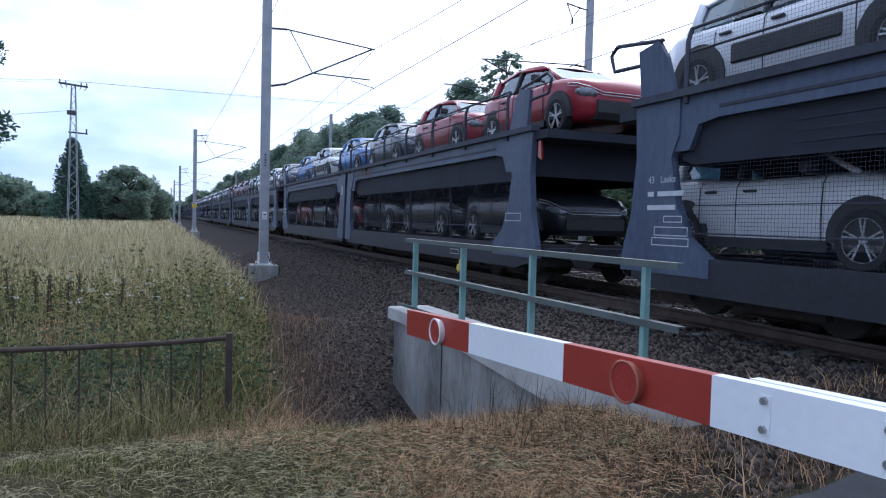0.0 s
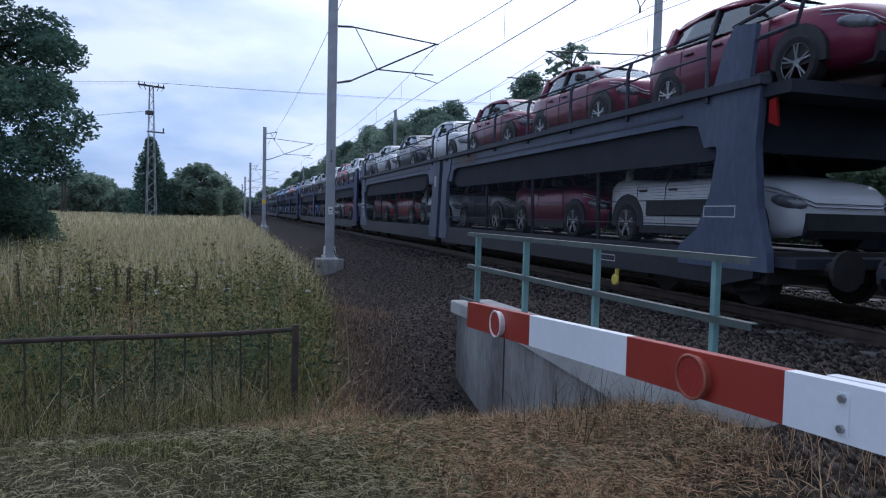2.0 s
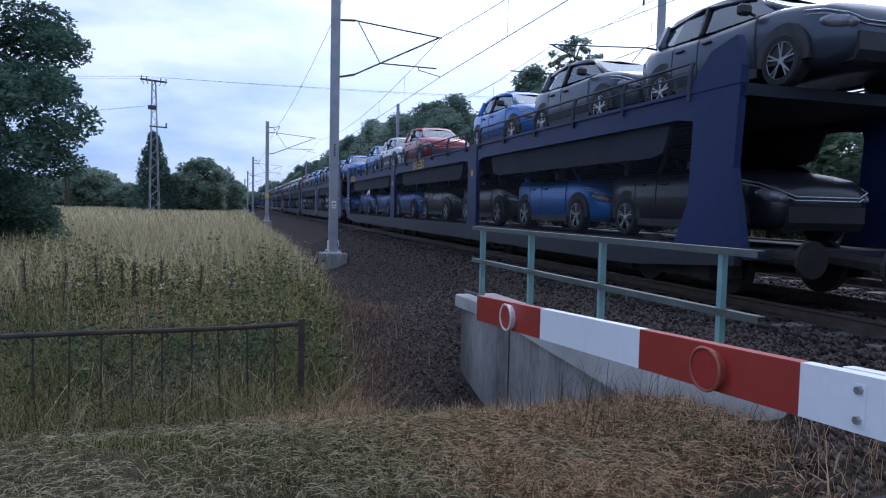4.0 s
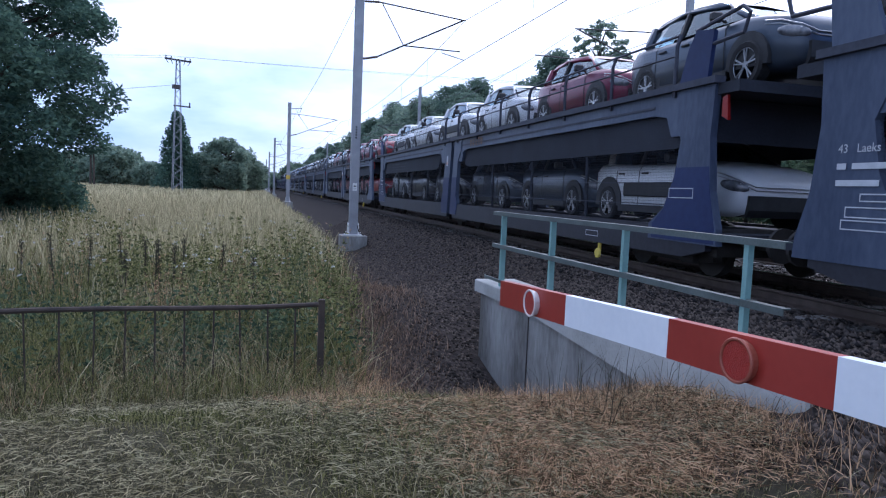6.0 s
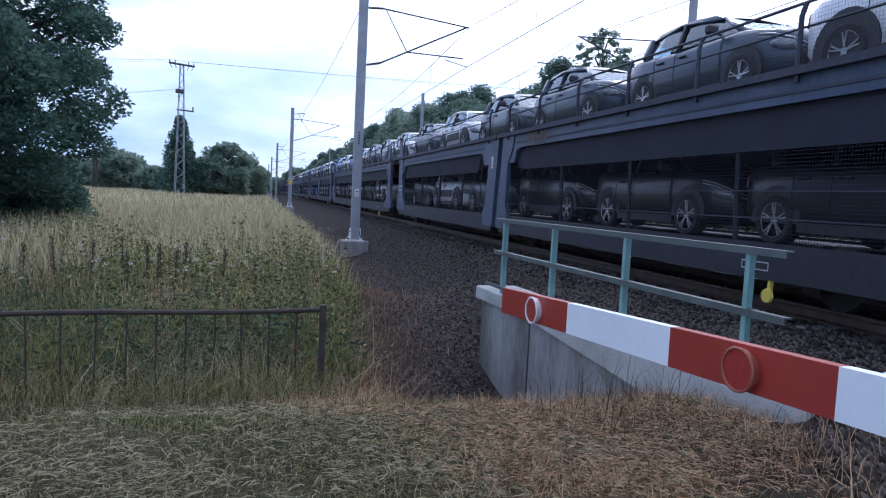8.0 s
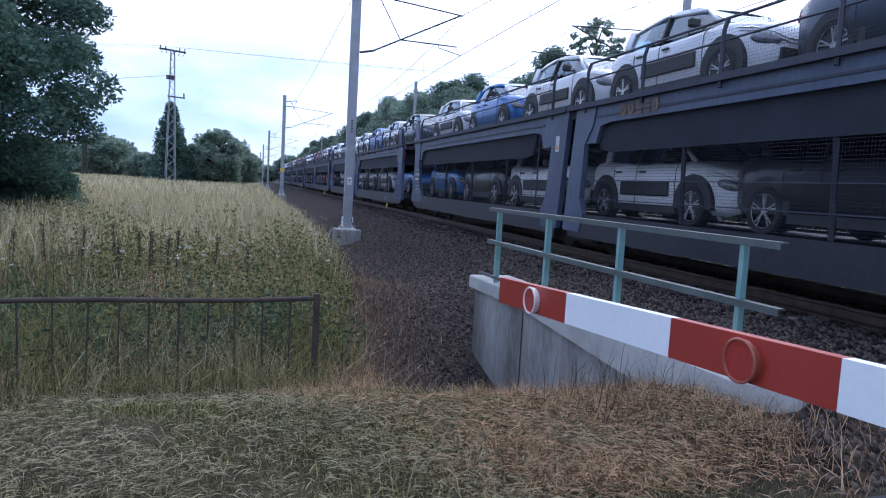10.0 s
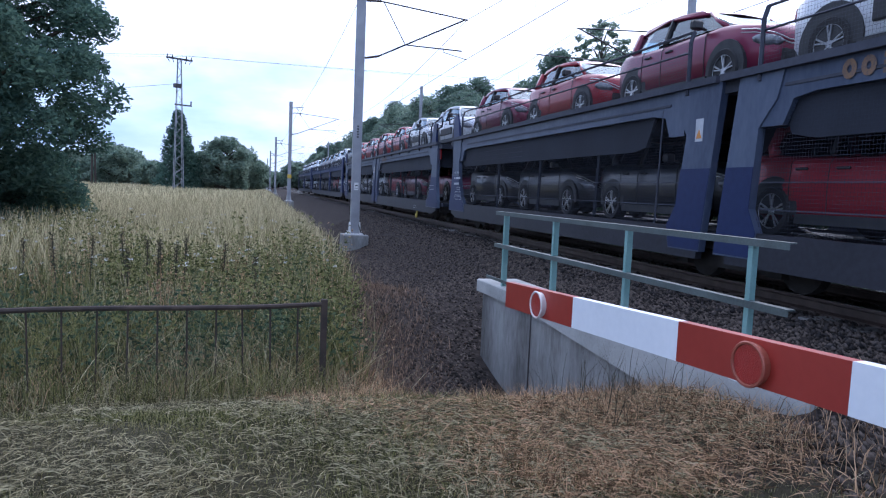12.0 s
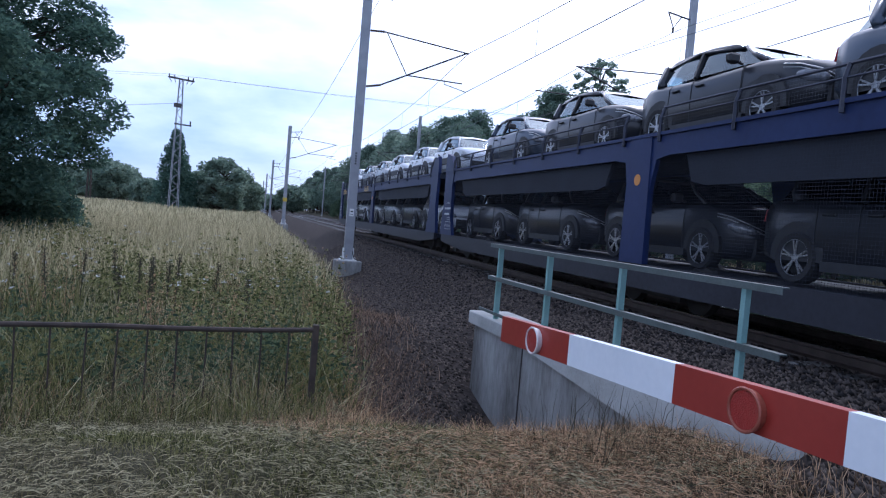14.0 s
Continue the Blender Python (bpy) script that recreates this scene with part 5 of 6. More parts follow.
off_road = lambda x, y: y > 2.8 - 0.08 * np.maximum(x - 1, 0) + RNG.normal(0, 0.07, len(x))
off_bed = lambda x, y: (x - LEAN * y < np.clip(1.25 + 0.06 * (y - 9), 1.25, 2.0) + RNG.normal(0, 0.18, len(x)))
lawn = lambda x, y: off_road(x, y) & (x < 3.3 + RNG.normal(0, 0.2, len(x)))
blades("short_grass", patch(165000, -6.2, 4.2, 2.6, 6.9, lawn), (0.025, 0.085), (0.0024, 0.0052), (0.3, 0.98), M_LAWN, "short trampled green and straw-coloured grass", bow=0.15)
blades("green_grass_tufts", patch(42000, -6.5, 2.6, 2.9, 6.8, lambda x, y: lawn(x, y) & clumpy(x, y, 0.45, 0.2)), (0.04, 0.13), (0.003, 0.007), (0.2, 0.8), M_WEED, "greener tufts in the trampled grass")
blades("flattened_straw", patch(9000, -6.2, 4.0, 2.7, 7.0, lawn), (0.06, 0.18), (0.0018, 0.0035), (0.8, 0.998), M_LAWNSTRAW, "long straw stalks lying flat", bow=0.1, sink=-0.05)
blades("brown_dry_grass", patch(14000, 0.2, 3.4, 2.9, 7.6, lambda x, y: lawn(x, y) & (x + 0.35 * (y - 3) > 1.4 + RNG.normal(0, 0.25, len(x))) & clumpy(x, y, 0.4, -0.9)), (0.06, 0.26), (0.003, 0.007), (0.45, 0.98), M_DRY, "brown dry grass before the concrete wall")
blades("tangled_straw", patch(2600, 0.6, 3.4, 3.0, 6.6, lambda x, y: lawn(x, y) & clumpy(x, y, 0.5, -0.5)), (0.08, 0.3), (0.0025, 0.0045), (0.75, 0.995), M_LAWNSTRAW, "pale tangled straw among the brown grass", bow=0.2)
blades("green_patch", patch(7000, -0.3, 1.9, 3.6, 5.6, lambda x, y: clumpy(x, y, 0.7, 0.3)), (0.06, 0.2), (0.003, 0.006), (0.3, 0.9), M_WEED, "green patch in the trampled grass")
blades("wall_foot_stalks", patch(230, 2.2, 3.4, 3.6, 6.4, lambda x, y: clumpy(x, y, 0.35, -0.2)), (0.25, 0.6), (0.003, 0.006), (0.1, 0.6), M_SEED, "thin dark dead stalks before the wall")
blades("wall_foot_grass", patch(6000, 1.5, 3.42, 3.0, 5.6, lambda x, y: clumpy(x, y, 0.4, -0.2)), (0.06, 0.26), (0.003, 0.006), (0.3, 0.98), M_DRY, "orange-brown dry grass at the foot of the wall")
blades("verge_grass", patch(1500, 3.0, 6.0, 2.6, 3.6, lambda x, y: off_road(x, y) & clumpy(x, y, 0.3, 0.0)), (0.08, 0.3), (0.004, 0.008), (0.2, 0.8), M_DRY, "dry grass at the end of the wall")


def mats(name, xy, per, radius, length, width, material, label):
    """Mown stalks lying flat in swirls: each clump has a lie of its own."""
    n = len(xy) * per
    k = np.repeat(np.arange(len(xy)), per)
    p = xy[k] + RNG.normal(0, radius, (n, 2))
    ok = lawn(p[:, 0], p[:, 1])
    p, k = p[ok], k[ok]
    n = len(p)
    a = RNG.uniform(0, 2 * np.pi, len(xy))[k] + RNG.normal(0, 0.75, n)
    d = np.stack([np.cos(a), np.sin(a)], -1)
    half = RNG.uniform(*length, n)[:, None] / 2
    w = RNG.uniform(*width, n)[:, None] / 2
    side = np.stack([-d[:, 1], d[:, 0]], -1) * w
    z = ground_height(p[:, 0], p[:, 1]) + RNG.uniform(0.02, 0.075, n)
    tilt = RNG.normal(0, 0.16, n) * half[:, 0]
    pt = lambda q, dz: np.concatenate([q, (z + dz)[:, None]], -1)
    bend = side * RNG.normal(0, 1.3, (n, 1))
    v = np.stack([pt(p - d * half, -tilt), pt(p + bend - side, 0.008), pt(p + d * half, tilt), pt(p + bend + side, 0.012)], 1).reshape(-1, 3)
    f = np.arange(n * 4).reshape(-1, 4)
    tagged(new(name, mesh_arrays(name, v, f, material)), label, "grass", kind="stuff")


mats("mown_hay", patch(1900, -6.2, 3.2, 2.8, 6.6, lambda x, y: lawn(x, y) & clumpy(x, y, 0.55, -0.9)), 34, 0.11, (0.04, 0.15), (0.0022, 0.0042), M_LAWNSTRAW, "pale mown hay lying in swirls")
mats("brown_hay", patch(620, 0.4, 3.4, 2.9, 6.4, lambda x, y: lawn(x, y) & (x + 0.35 * (y - 3) > 1.55 + RNG.normal(0, 0.25, len(x)))), 34, 0.12, (0.05, 0.19), (0.0022, 0.0042), M_DRY, "orange-brown hay before the concrete wall")
weedy = lambda x, y: off_bed(x, y)
blades("fence_weeds", patch(9500, -7, 1.4, 6.75, 8.9, lambda x, y: weedy(x, y) & clumpy(x, y, 0.5, -0.6)), (0.2, 0.75), (0.003, 0.008), (0.2, 0.85), M_WEED, "green weeds grown through the fence", "weeds")
blades("dry_fence_stalks", patch(5200, -7, 1.6, 6.0, 8.6, weedy), (0.12, 0.42), (0.003, 0.006), (0.35, 0.98), M_DRY, "dry stalks leaning on the fence", "weeds")
blades("tall_weeds", patch(24000, -12, 3.0, 8.0, 20.0, lambda x, y: weedy(x, y) & clumpy(x, y, 0.7, -0.5)), (0.25, 0.9), (0.005, 0.012), (0.1, 0.75), M_WEED, "tall green weeds behind the fence", "weeds")
blades("tall_dry_grass", patch(12000, -12, 3.4, 8.0, 20.0, lambda x, y: weedy(x, y) & clumpy(x, y, 0.9, 0.0)), (0.4, 1.0), (0.003, 0.007), (0.1, 0.7), M_STRAW, "tall dry grass among the weeds")
field = lambda x, y: off_bed(x, y) & (x > -0.42 * y - 4)
blades("meadow_grass", patch(52000, -30, 4.5, 13.0, 46.0, field, True), (0.5, 0.92), (0.012, 0.028), (0.08, 0.5), M_STRAW, "pale tall meadow grass gone to straw")
blades("far_meadow_grass", patch(42000, -60, 7.0, 36.0, 130.0, lambda x, y: off_bed(x, y) & (x > -0.6 * y), True), (0.5, 0.95), (0.05, 0.11), (0.08, 0.4), M_STRAW, "pale meadow grass in the distance")
blades("embankment_grass", patch(9500, 0.5, 6.5, 9.0, 60.0, lambda x, y: (x - LEAN * y > 0.9) & (x - LEAN * y < 2.7) & ~((np.abs(y - 21.5) < 3.5) & (x > 3.0)), True), (0.06, 0.24), (0.006, 0.016), (0.2, 0.8), M_DEADBROWN, "sparse brown grass on the embankment")
blades("far_bank_grass", patch(9000, 20, 34, 4.0, 130.0, lambda x, y: (x - LEAN * y > 14.5) & (x - LEAN * y < 22), True), (0.3, 0.8), (0.03, 0.08), (0.1, 0.5), M_STRAW, "dry grass bank beyond the tracks")


def leaf_arrays(centres, spread, count, size, flat=1.0, droop=0.0):
    """Leaf quads scattered in soft clumps round centres."""
    k = RNG.integers(0, len(centres), count)
    d = RNG.normal(0, 1, (count, 3))
    d /= np.linalg.norm(d, axis=1)[:, None]
    r = RNG.uniform(0.25, 1.0, count) ** 0.6
    p = centres[k] + d * (r * spread[k])[:, None] * [1, 1, flat]
    p[:, 2] -= droop * r * spread[k]
    u = RNG.normal(0, 1, (count, 3))
    u[:, 2] *= 0.6
    u /= np.linalg.norm(u, axis=1)[:, None]
    v = np.cross(u, RNG.normal(0, 1, (count, 3)))
    v /= np.linalg.norm(v, axis=1)[:, None]
    s = RNG.uniform(0.6, 1.3, count)[:, None] * size
    quad = np.stack([p - u * s, p - v * s * 0.42, p + u * s, p + v * s * 0.42], 1)
    return quad.reshape(-1, 3), np.arange(count * 4).reshape(-1, 4)


def leaves(name, centres, spread, count, size, material, flat=1.0, droop=0.0):
    v, f = leaf_arrays(np.asarray(centres, float), np.asarray(spread, float), count, size, flat, droop)
    return mesh_arrays(name, v, f, material)


cen = np.concatenate([patch(270, -2.6, 1.3, 6.75, 9.0, weedy), patch(110, -6.5, -2, 6.75, 9.5, weedy), patch(260, -11, 2.6, 9, 14, weedy)])
z = ground_height(cen[:, 0], cen[:, 1])
cen3 = np.concatenate([cen, (z + RNG.uniform(0.05, 0.55, len(cen)))[:, None]], -1)
tagged(new("bramble_leaves", leaves("bramble_leaves", cen3, RNG.uniform(0.12, 0.32, len(cen3)), 10000, 0.034, M_BRAMBLE)), "low bramble leaves tangled in the weeds", "weeds", kind="stuff")
tips = patch(260, -9, 1.5, 9, 16, weedy)
z = ground_height(tips[:, 0], tips[:, 1])
tips3 = np.concatenate([tips, (z + RNG.uniform(0.65, 0.98, len(tips)))[:, None]], -1)
tagged(new("white_flowers", leaves("white_flowers", tips3, np.full(len(tips3), 0.05), 1500, 0.018, M_FLOWER, 0.3)), "small white flower heads above the weeds", "flowers", kind="stuff")


edge = patch(170, -2.2, 2.1, 6.9, 13.0, lambda x, y: (x - LEAN * y < 1.35) & (x > -0.2 * y + 0.9 + RNG.normal(0, 0.5, len(x))))
z = ground_height(edge[:, 0], edge[:, 1])
edge3 = np.concatenate([edge, (z + RNG.uniform(0.1, 0.85, len(edge)))[:, None]], -1)
tagged(new("nettle_leaves", leaves("nettle_leaves", edge3, RNG.uniform(0.14, 0.36, len(edge3)), 7000, 0.032, M_WEEDLEAF)), "dense green nettles at the end of the fence", "weeds", kind="stuff")


def leafy_stalks(name, xy, height, count, leaf, material, label, thick=0.06):
    """Upright herb stalks with leaves all the way up, uneven in height and lean."""
    n = len(xy)
    h = RNG.uniform(*height, n) * (0.75 + 0.35 * np.sin(xy[:, 0] * 1.9 + 2 * np.sin(xy[:, 1] * 0.9)))
    a = RNG.uniform(0, 2 * np.pi, n)
    off = np.stack([np.cos(a), np.sin(a)], -1) * (RNG.uniform(0.02, 0.35, n) * h)[:, None]
    g = ground_height(xy[:, 0], xy[:, 1])
    f = np.tile(np.linspace(0.12, 1.0, 9), n)
    k = np.repeat(np.arange(n), 9)
    centres = np.concatenate([xy[k] + off[k] * (f ** 1.6)[:, None], (g[k] + h[k] * f)[:, None]], -1)
    spread = thick * (1.25 - 0.85 * f) * RNG.uniform(0.6, 1.4, len(f))
    v, fa = leaf_arrays(centres, spread, count, leaf)
    tip = np.concatenate([xy + off, (g + h)[:, None]], -1)
    foot = np.concatenate([xy, (g - 0.02)[:, None]], -1)
    w = np.array([0.004, 0.002, 0])
    stem = np.stack([foot - w, foot + w, tip], 1).reshape(-1, 3)
    faces = fa.tolist() + (np.arange(n * 3).reshape(-1, 3) + len(v)).tolist()
    me = bpy.data.meshes.new(name)
    me.from_pydata(np.concatenate([v, stem]).tolist(), [], faces)
    me.materials.append(material)
    tagged(new(name, me), label, "weeds", kind="stuff")


leafy_stalks("mugwort_stalks", patch(1250, -12, 2.4, 7.6, 17.0, lambda x, y: weedy(x, y) & clumpy(x, y, 1.1, -0.5)), (0.55, 1.15), 42000, 0.03, M_WEEDLEAF, "tall leafy grey-green herb stalks")
leafy_stalks("yarrow_stalks", patch(380, -4, 1.6, 6.75, 12.0, lambda x, y: weedy(x, y) & clumpy(x, y, 0.6, 0.0)), (0.4, 0.95), 14000, 0.022, M_BRAMBLE, "dark green leafy stalks behind the fence", 0.08)
leafy_stalks("withered_stalks", patch(900, -9, 2.4, 7.0, 14.0, lambda x, y: weedy(x, y) & clumpy(x, y, 0.8, 0.3)), (0.5, 1.15), 14000, 0.016, M_DRY, "withered brown stalks with dry leaves", 0.04)
blades("fence_straw", patch(3000, -7, 0.6, 6.3, 9.2, lambda x, y: clumpy(x, y, 0.6, -0.3)), (0.25, 0.8), (0.003, 0.006), (0.25, 0.9), M_LAWNSTRAW, "dry straw tangled along the fence", bow=0.2)
blades("slope_grass", patch(5500, 0.8, 4.2, 8.0, 24.0, lambda x, y: (x - LEAN * y > 1.1) & (x - LEAN * y < 2.0 + RNG.normal(0, 0.25, len(x))) & (x < 3.3 + 0.05 * (y - 8)) & clumpy(x, y, 0.5, -0.6)), (0.06, 0.28), (0.004, 0.008), (0.4, 0.95), M_DEADBROWN, "brown withered grass on the slope beside the ballast")
blades("fence_front_grass", patch(5200, -7, 1.0, 5.9, 6.6, lambda x, y: clumpy(x, y, 0.5, -0.5)), (0.12, 0.5), (0.003, 0.007), (0.15, 0.85), M_WEED, "green grass grown up before the fence")
blades("fence_front_straw", patch(2600, -7, 1.2, 5.8, 6.6), (0.15, 0.5), (0.0025, 0.005), (0.3, 0.97), M_LAWNSTRAW, "straw standing before the fence", bow=0.2)
blades("lying_stalks", patch(900, -5, 2.2, 5.9, 9.0, weedy), (0.4, 1.1), (0.004, 0.008), (0.75, 0.99), M_STRAW, "pale broken stalks leaning across the fence", bow=0.1)
blades("dead_plants", patch(17000, 0.8, 3.4, 6.0, 13.0, lambda x, y: (x - LEAN * y > 0.7) & (x - LEAN * y < 2.25 + RNG.normal(0, 0.3, len(x))) & clumpy(x, y, 0.6, -0.9) & (x < 3.3)), (0.04, 0.2), (0.004, 0.009), (0.4, 0.98), M_DEADBROWN, "dead brown plants on the ditch side")


def dock_plants():
    spots = [(-1.05, 10.2), (-0.9, 10.35), (-0.98, 10.5), (-0.72, 10.3), (-1.35, 10.6), (-1.42, 10.9), (-2.3, 10.8), (-2.0, 11.3), (0.35, 9.6), (-0.1, 11.2), (-0.62, 10.5), (-3.3, 11), (-2.9, 11.4)]
    for x, y in spots:
        g = float(ground_height(np.array([x]), np.array([y]))[0])
        root = base("dock_plant", "dark brown dried dock plant with a seed spike", "plant", pose(x, y, g - 0.03), "dried dock plants")
        h = random.uniform(0.95, 1.25)
        bm = bmesh.new()
        lean = random.uniform(-0.08, 0.08)
        tube(bm, [(0, 0, 0), (lean, 0.02, h)], 0.008, 5)
        part("stem", bm, M_SEED, root)
        c = np.array([[lean * (0.6 + 0.4 * i / 9), 0, h * (0.62 + 0.4 * i / 9)] for i in range(10)])
        part("seed_spike", leaves("seed_spike", c, np.full(10, 0.045), 260, 0.014, M_SEED), None, root, "dark seed spike")


dock_plants()


# ---------------------------------------------------------------- stones of the track bed
def stones(name, xy, size, label, up=0.0, material=M_STONE):
    n = len(xy)
    o = np.array([[1, 0, 0], [0, 1, 0], [-1, 0, 0], [0, -1, 0], [0, 0, 1], [0, 0, -1]], float)
    tri = np.array([[0, 1, 4], [1, 2, 4], [2, 3, 4], [3, 0, 4], [1, 0, 5], [2, 1, 5], [3, 2, 5], [0, 3, 5]])
    s = RNG.uniform(*size, n)[:, None, None] * RNG.uniform(0.6, 1.3, (n, 6, 1))
    a = RNG.uniform(0, 2 * np.pi, n)
    ca, sa = np.cos(a), np.sin(a)
    p = o[None] * s
    q = np.stack([p[..., 0] * ca[:, None] - p[..., 1] * sa[:, None], p[..., 0] * sa[:, None] + p[..., 1] * ca[:, None] + 0.3 * p[..., 2], p[..., 2] * 0.8], -1)
    z = ground_height(xy[:, 0], xy[:, 1]) + up
    q += np.stack([xy[:, 0], xy[:, 1], z], -1)[:, None]
    f = (tri[None] + (np.arange(n) * 6)[:, None, None]).reshape(-1, 3)
    tagged(new(name, mesh_arrays(name, q.reshape(-1, 3), f, material)), label, "ballast", kind="stuff")


bed = lambda x, y: (x - LEAN * y > 1.75 + RNG.normal(0, 0.35, len(x))) & (x - LEAN * y < 6.2) & ~((y > 3.3) & (y < 9.1) & (x > 3.38) & (x < 4.02)) & (y > 3.0)
stones("ballast_stones", patch(40000, 1.6, 8.2, 3.0, 34.0, bed, True), (0.016, 0.038), "grey-brown crushed stone ballast")
stones("verge_stones", patch(3200, 2.9, 5.6, 2.72, 3.9, lambda x, y: (x > 3.0 + 0.5 * RNG.random(len(x))) & ~((x > 3.36) & (x < 4.05) & (y > 3.4))), (0.016, 0.04), "dark crushed stone at the end of the wall")
stones("track_stones", patch(14000, 4.9, 13, 2.6, 40.0, lambda x, y: (x - LEAN * y > 5.2 + RNG.normal(0, 0.3, len(x))) & (x - LEAN * y < 12), True), (0.02, 0.05), "oily crushed stone between the sleepers, darkened for the train's shade", 0.02, M_STONE_OILY_SHADED)


# ---------------------------------------------------------------- trees
def tree(kind, h, r, seed, material, count, leaf, trunk_r=0.2):
    """A tree of one kind, at the origin: tapered trunk, limbs, and a crown in clumps."""
    rnd = random.Random(seed)
    root = base("tree", "", "tree")
    limbs = bmesh.new()
    lean = rnd.uniform(-0.04, 0.04) * h
    trunk = [(lean * f * f, 0.1 * math.sin(f * 3 + seed), h * f * 0.93) for f in (0, 0.15, 0.35, 0.55, 0.75, 1.0)]
    tube(limbs, trunk, 0.1, 8, [trunk_r * (1 - 0.85 * i / 5) + 0.02 for i in range(6)])
    part("trunk", limbs, M_BARK, root, "rough brown trunk")
    centres, spread = [], []
    boughs = bmesh.new()
    n = {"pine": 80, "round": 120, "cone": 60, "feather": 90, "big": 210, "bush": 14}[kind]
    for i in range(n):
        f = (i + rnd.random()) / n
        a = i * 2.4 + rnd.uniform(-0.5, 0.5)
        if kind == "pine":
            zz = h * (0.25 + 0.73 * f)
            rr = r * (1.0 - 0.8 * max(0, (f - 0.35)) / 0.65) * rnd.uniform(0.3, 1.0)
            sp = r * rnd.uniform(0.18, 0.34)
        elif kind == "cone":
            zz = h * (0.06 + 0.92 * f)
            rr = r * (1.02 - f) * rnd.uniform(0.5, 0.95)
            sp = r * (0.2 + 0.28 * (1 - f))
        elif kind == "feather":
            zz = h * (0.45 + 0.52 * f)
            rr = r * math.sin(math.pi * (0.25 + 0.7 * f)) * rnd.uniform(0.4, 1.05)
            sp = r * rnd.uniform(0.06, 0.13)
        elif kind == "big":
            zz = h * (0.03 + 0.92 * f ** 1.25)
            rr = r * (0.75 + 0.25 * math.sin(math.pi * min(1, f * 1.25))) * rnd.uniform(0.3, 1.0) * (1 if f < 0.8 else 0.8)
            sp = r * rnd.uniform(0.16, 0.25)
        elif kind == "bush":
            zz = h * (0.12 + 0.75 * f)
            rr = r * rnd.uniform(0.2, 0.9) * (1.1 - 0.6 * f)
            sp = r * rnd.uniform(0.25, 0.42)
        else:
            zz = h * (0.14 + 0.8 * f)
            rr = r * math.sqrt(max(0.05, 1 - (2 * f - 0.85) ** 2 / 1.4)) * rnd.uniform(0.4, 0.95)
            sp = r * rnd.uniform(0.11, 0.24)
        c = (rr * math.cos(a) + lean * f, rr * math.sin(a), zz)
        centres.append(c)
        spread.append(sp)
        if i % 2 == 0:
            base_z = max(0.2, zz - rr * 0.5)
            tube(boughs, [(lean * f * f, 0, base_z * 0.93), (c[0] * 0.55, c[1] * 0.55, (base_z + zz) / 2), c], 0.03, 5, [trunk_r * 0.4, trunk_r * 0.22, 0.012])
    part("limb", boughs, M_BARK, root, "branching limbs")
    flat = {"pine": 0.7, "feather": 0.6, "big": 0.6}.get(kind, 0.85)
    part("crown", leaves("crown", centres, spread, count, leaf, material, flat, 0.25 if kind == "big" else 0.0), None, root, "leafy crown")
    return root


def place(root, x, y, turn=0.0, size=1.0, label=None):
    g = float(ground_height(np.array([float(x)]), np.array([float(y)]))[0]) - 0.05
    ob = root
    m = pose(x, y, g, 0, 0, turn)
    if root.get("placed"):
        ob = copy_thing(root, m)
    root["placed"] = 1
    ob.matrix_basis = m
    ob.scale = (size, size, size)
    if label:
        ob["label"] = label
    return ob


big = tree("big", 12.5, 3.9, 3, M_LEAF_DARK, 270000, 0.068, 0.35)
place(big, -7.0, 19.8, 20, 1.08, "large dark-leaved tree at the meadow's edge")
big2 = tree("big", 11, 3.6, 11, M_LEAF_DARK, 40000, 0.11, 0.3)
place(big2, -14.5, 22.5, 70, 1.05, "dark-leaved tree beside the larger one")
low = tree("bush", 2.2, 1.9, 5, M_LEAF_DARK, 7000, 0.07, 0.06)
for x, y, t, s in ((-6.3, 18.2, 0, 0.9), (-8.6, 17.4, 80, 1.1), (-5.0, 21.0, 140, 0.9), (-4.4, 19.2, 200, 0.55)):
    place(low, x, y, t, s, "dark bush under the large tree")

cone = tree("cone", 10.6, 3.4, 21, M_LEAF_DARK, 14000, 0.2, 0.2)
place(cone, -6.2, 96, 0, 0.98, "dark conical tree behind the power mast")
rnd1 = tree("round", 7.6, 4.2, 22, M_LEAF_HAZY, 12000, 0.24, 0.25)
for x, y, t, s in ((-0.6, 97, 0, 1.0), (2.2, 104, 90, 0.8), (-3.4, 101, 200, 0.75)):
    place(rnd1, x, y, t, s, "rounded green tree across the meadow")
rnd2 = tree("round", 6.4, 4.0, 23, M_LEAF_HAZY, 7000, 0.3, 0.2)
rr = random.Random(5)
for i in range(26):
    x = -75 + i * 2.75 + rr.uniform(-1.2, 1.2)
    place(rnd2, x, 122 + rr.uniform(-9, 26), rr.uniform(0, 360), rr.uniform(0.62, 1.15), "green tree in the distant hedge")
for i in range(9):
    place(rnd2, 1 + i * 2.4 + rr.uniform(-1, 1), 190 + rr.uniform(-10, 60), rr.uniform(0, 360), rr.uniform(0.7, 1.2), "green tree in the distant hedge")

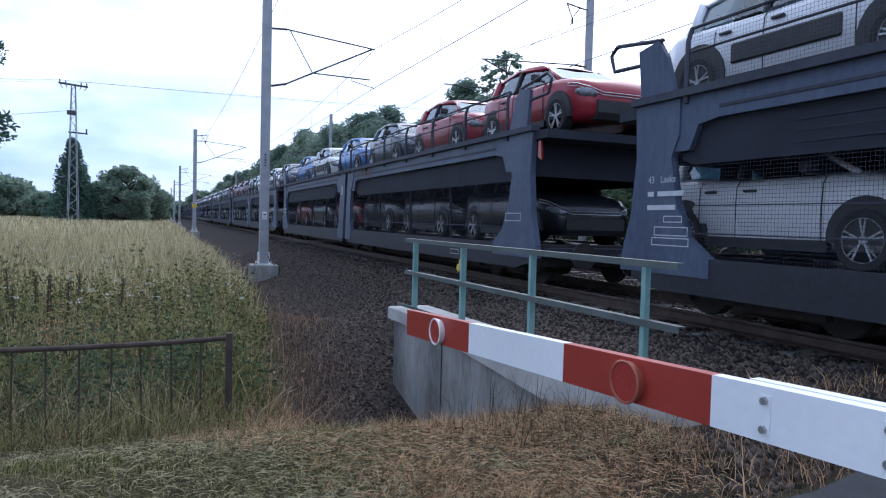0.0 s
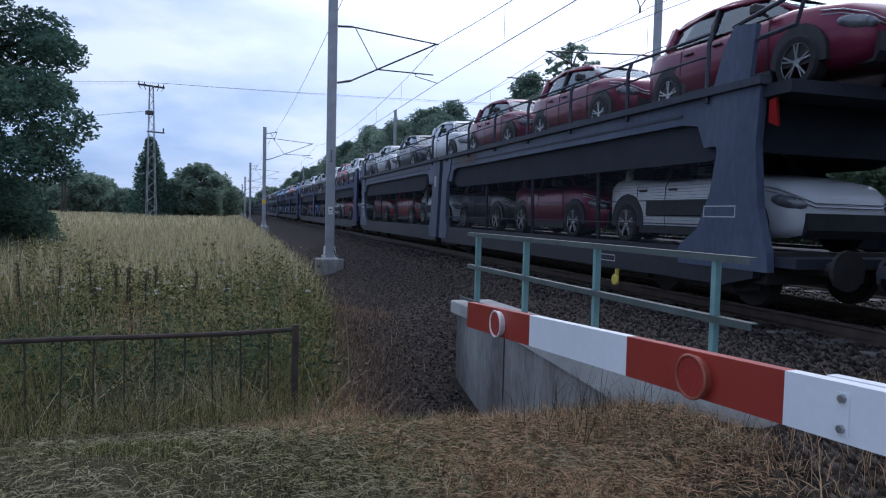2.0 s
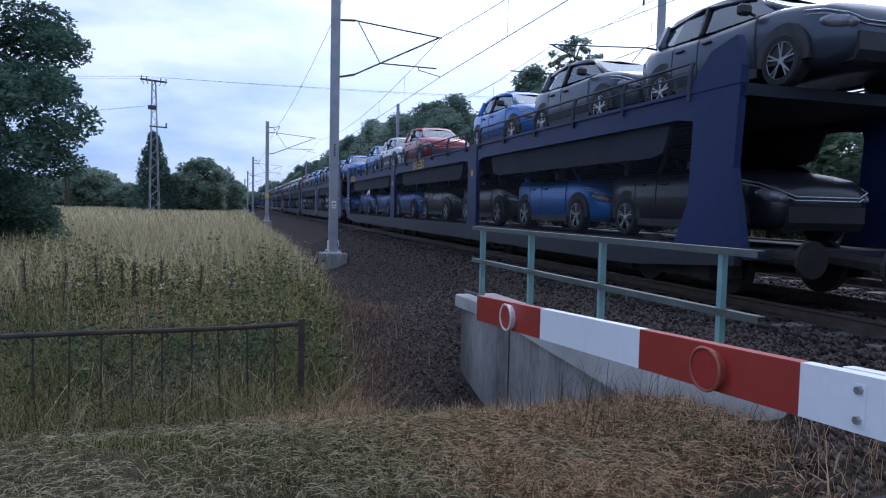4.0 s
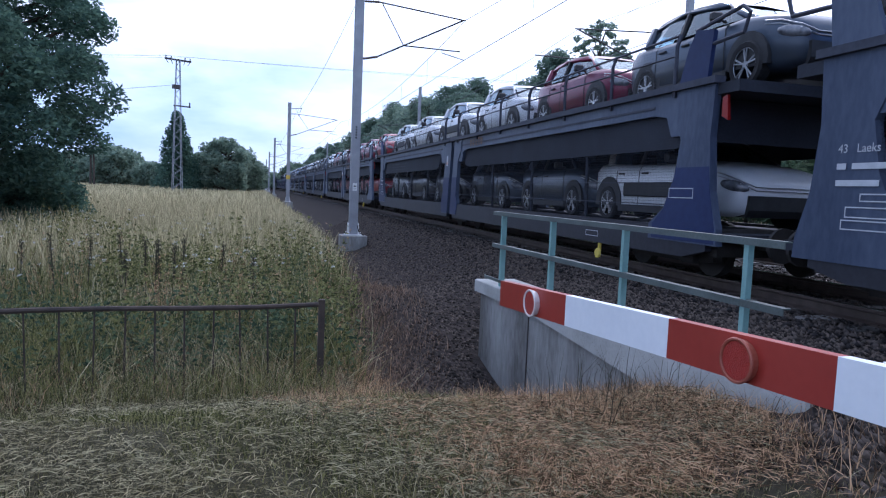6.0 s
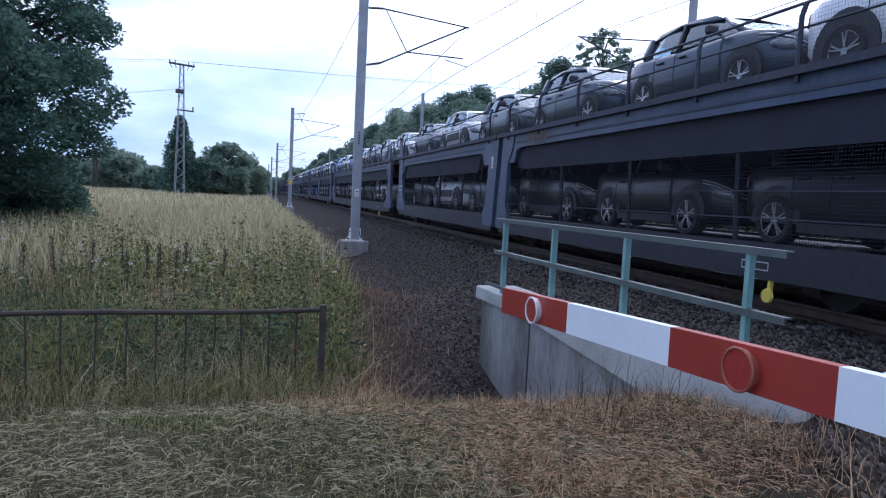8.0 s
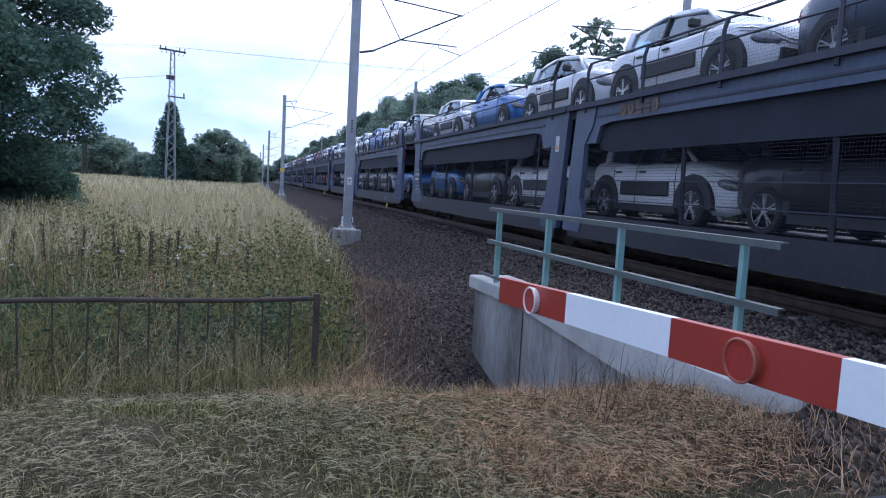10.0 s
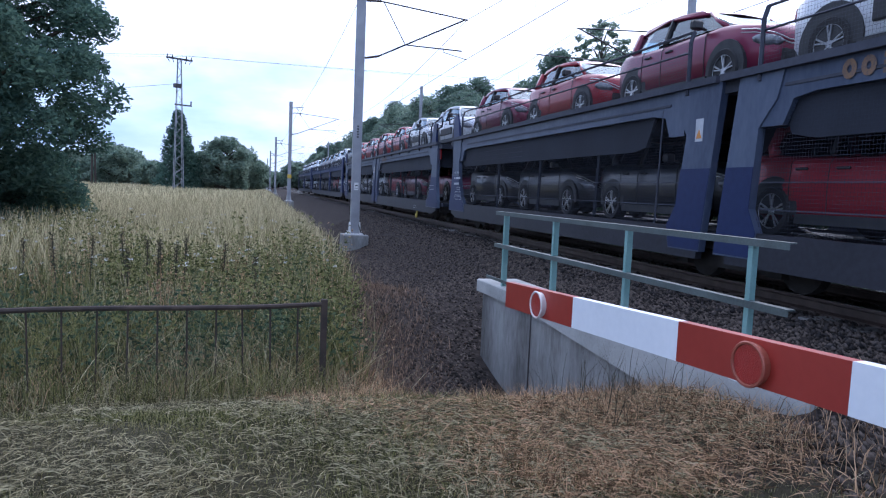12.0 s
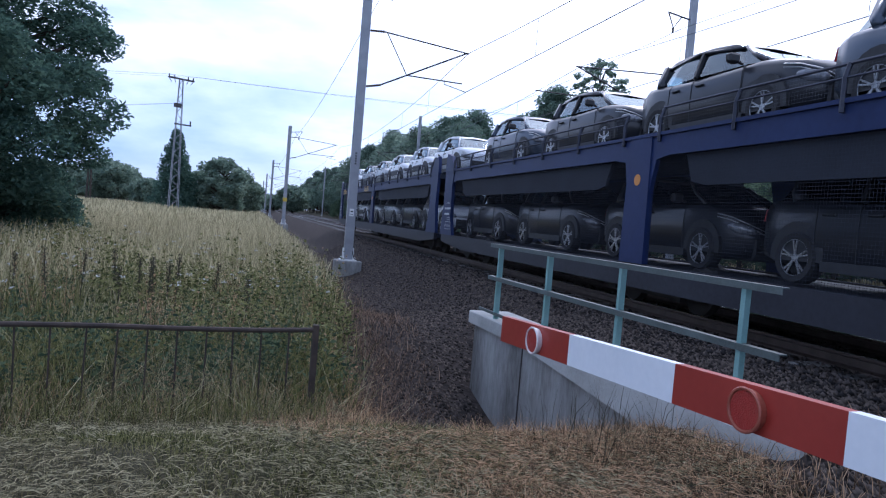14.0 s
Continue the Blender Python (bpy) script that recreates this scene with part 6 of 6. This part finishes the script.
pines = [tree("pine", 11.5, 3.2, 31, M_PINE_HAZY, 17000, 0.15, 0.2), tree("pine", 10.5, 3.6, 32, M_PINE_HAZY, 17000, 0.15, 0.2)]
broad = [tree("round", 10.5, 3.9, 33, M_LEAF_HAZY, 18000, 0.16, 0.2), tree("round", 9.6, 3.9, 34, M_PINE_HAZY, 18000, 0.16, 0.2)]
feather = tree("feather", 11.2, 2.9, 35, M_LEAF_HAZY, 5200, 0.13, 0.1)
shrub = tree("bush", 3.6, 2.2, 36, M_LEAF_MID, 4200, 0.14, 0.07)
place(feather, LEAN * 36 + 19.0, 36, 0, 1.02, "feathery tall tree beyond the train")
y = 44.0
while y < 340:
    for lane in range(3):
        kind = rr.choice(pines + broad + broad)
        size = rr.uniform(0.9, 1.13) * (1 + (y - 40) / 900 + 0.17 * math.exp(-((y - 100) / 38) ** 2) - 0.08 * max(0, (64 - y) / 20))
        place(kind, LEAN * y + 19.5 + lane * 4.6 + rr.uniform(-1.4, 1.4) + (y - 40) * 0.012, y + rr.uniform(-2, 2), rr.uniform(0, 360), size,
              "tall pine in the wood beyond the tracks" if kind in pines else "leafy tree in the wood beyond the tracks")
    y += 4.7 + (y - 40) * 0.033
# Added growth, mostly hidden by the train, that darkens the view through its wagons.
y = -26.0
while y < 150:
    place(shrub, LEAN * y + 17.2 + rr.uniform(-0.6, 1.2), y, rr.uniform(0, 360), rr.uniform(0.8, 1.2), "green shrub added as a dark backdrop behind the wagons")
    if y < 44:
        place(broad[rr.randrange(2)], LEAN * y + 22.5 + rr.uniform(-1, 2), y, rr.uniform(0, 360), rr.uniform(0.46, 0.6), "small leafy tree added as a dark backdrop behind the wagons")
    y += 2.3 + max(0, y) * 0.02


# ---------------------------------------------------------------- far platform
def shelter():
    root = base("platform_shelter", "small blue platform shelter far along the track", "shelter", pose(12.6, 252, 0.2, 0, 0, -8))
    for sx in (-2.3, 2.3):
        bm = bmesh.new()
        box(bm, sx - 0.12, sx + 0.12, -0.9, 0.9, 0, 2.6)
        part("side_wall", bm, M_BLUESIGN, root)
    bm = bmesh.new()
    box(bm, -2.7, 2.7, -1.2, 1.2, 2.6, 3.5, 0.05)
    part("roof", bm, M_BLUESIGN, root, "deep blue roof fascia")
    bm = bmesh.new()
    box(bm, -2.2, 2.2, 0.7, 0.8, 0, 2.6)
    part("rear_wall", bm, M_PLATE, root, "pale rear wall")


shelter()


# ---------------------------------------------------------------- what moves
def motions():
    """The train runs along the track towards the crossing at an even speed."""
    for thing, s0, across, up in ROLLING:
        walk(thing, [(t, Matrix.Translation(track(s0 - SPEED * t, across, up)) @ pose(0, 0, 0, 0, 0, TURN)) for t in (0.0, 4.0, 9.0, 14.0)])


motions()
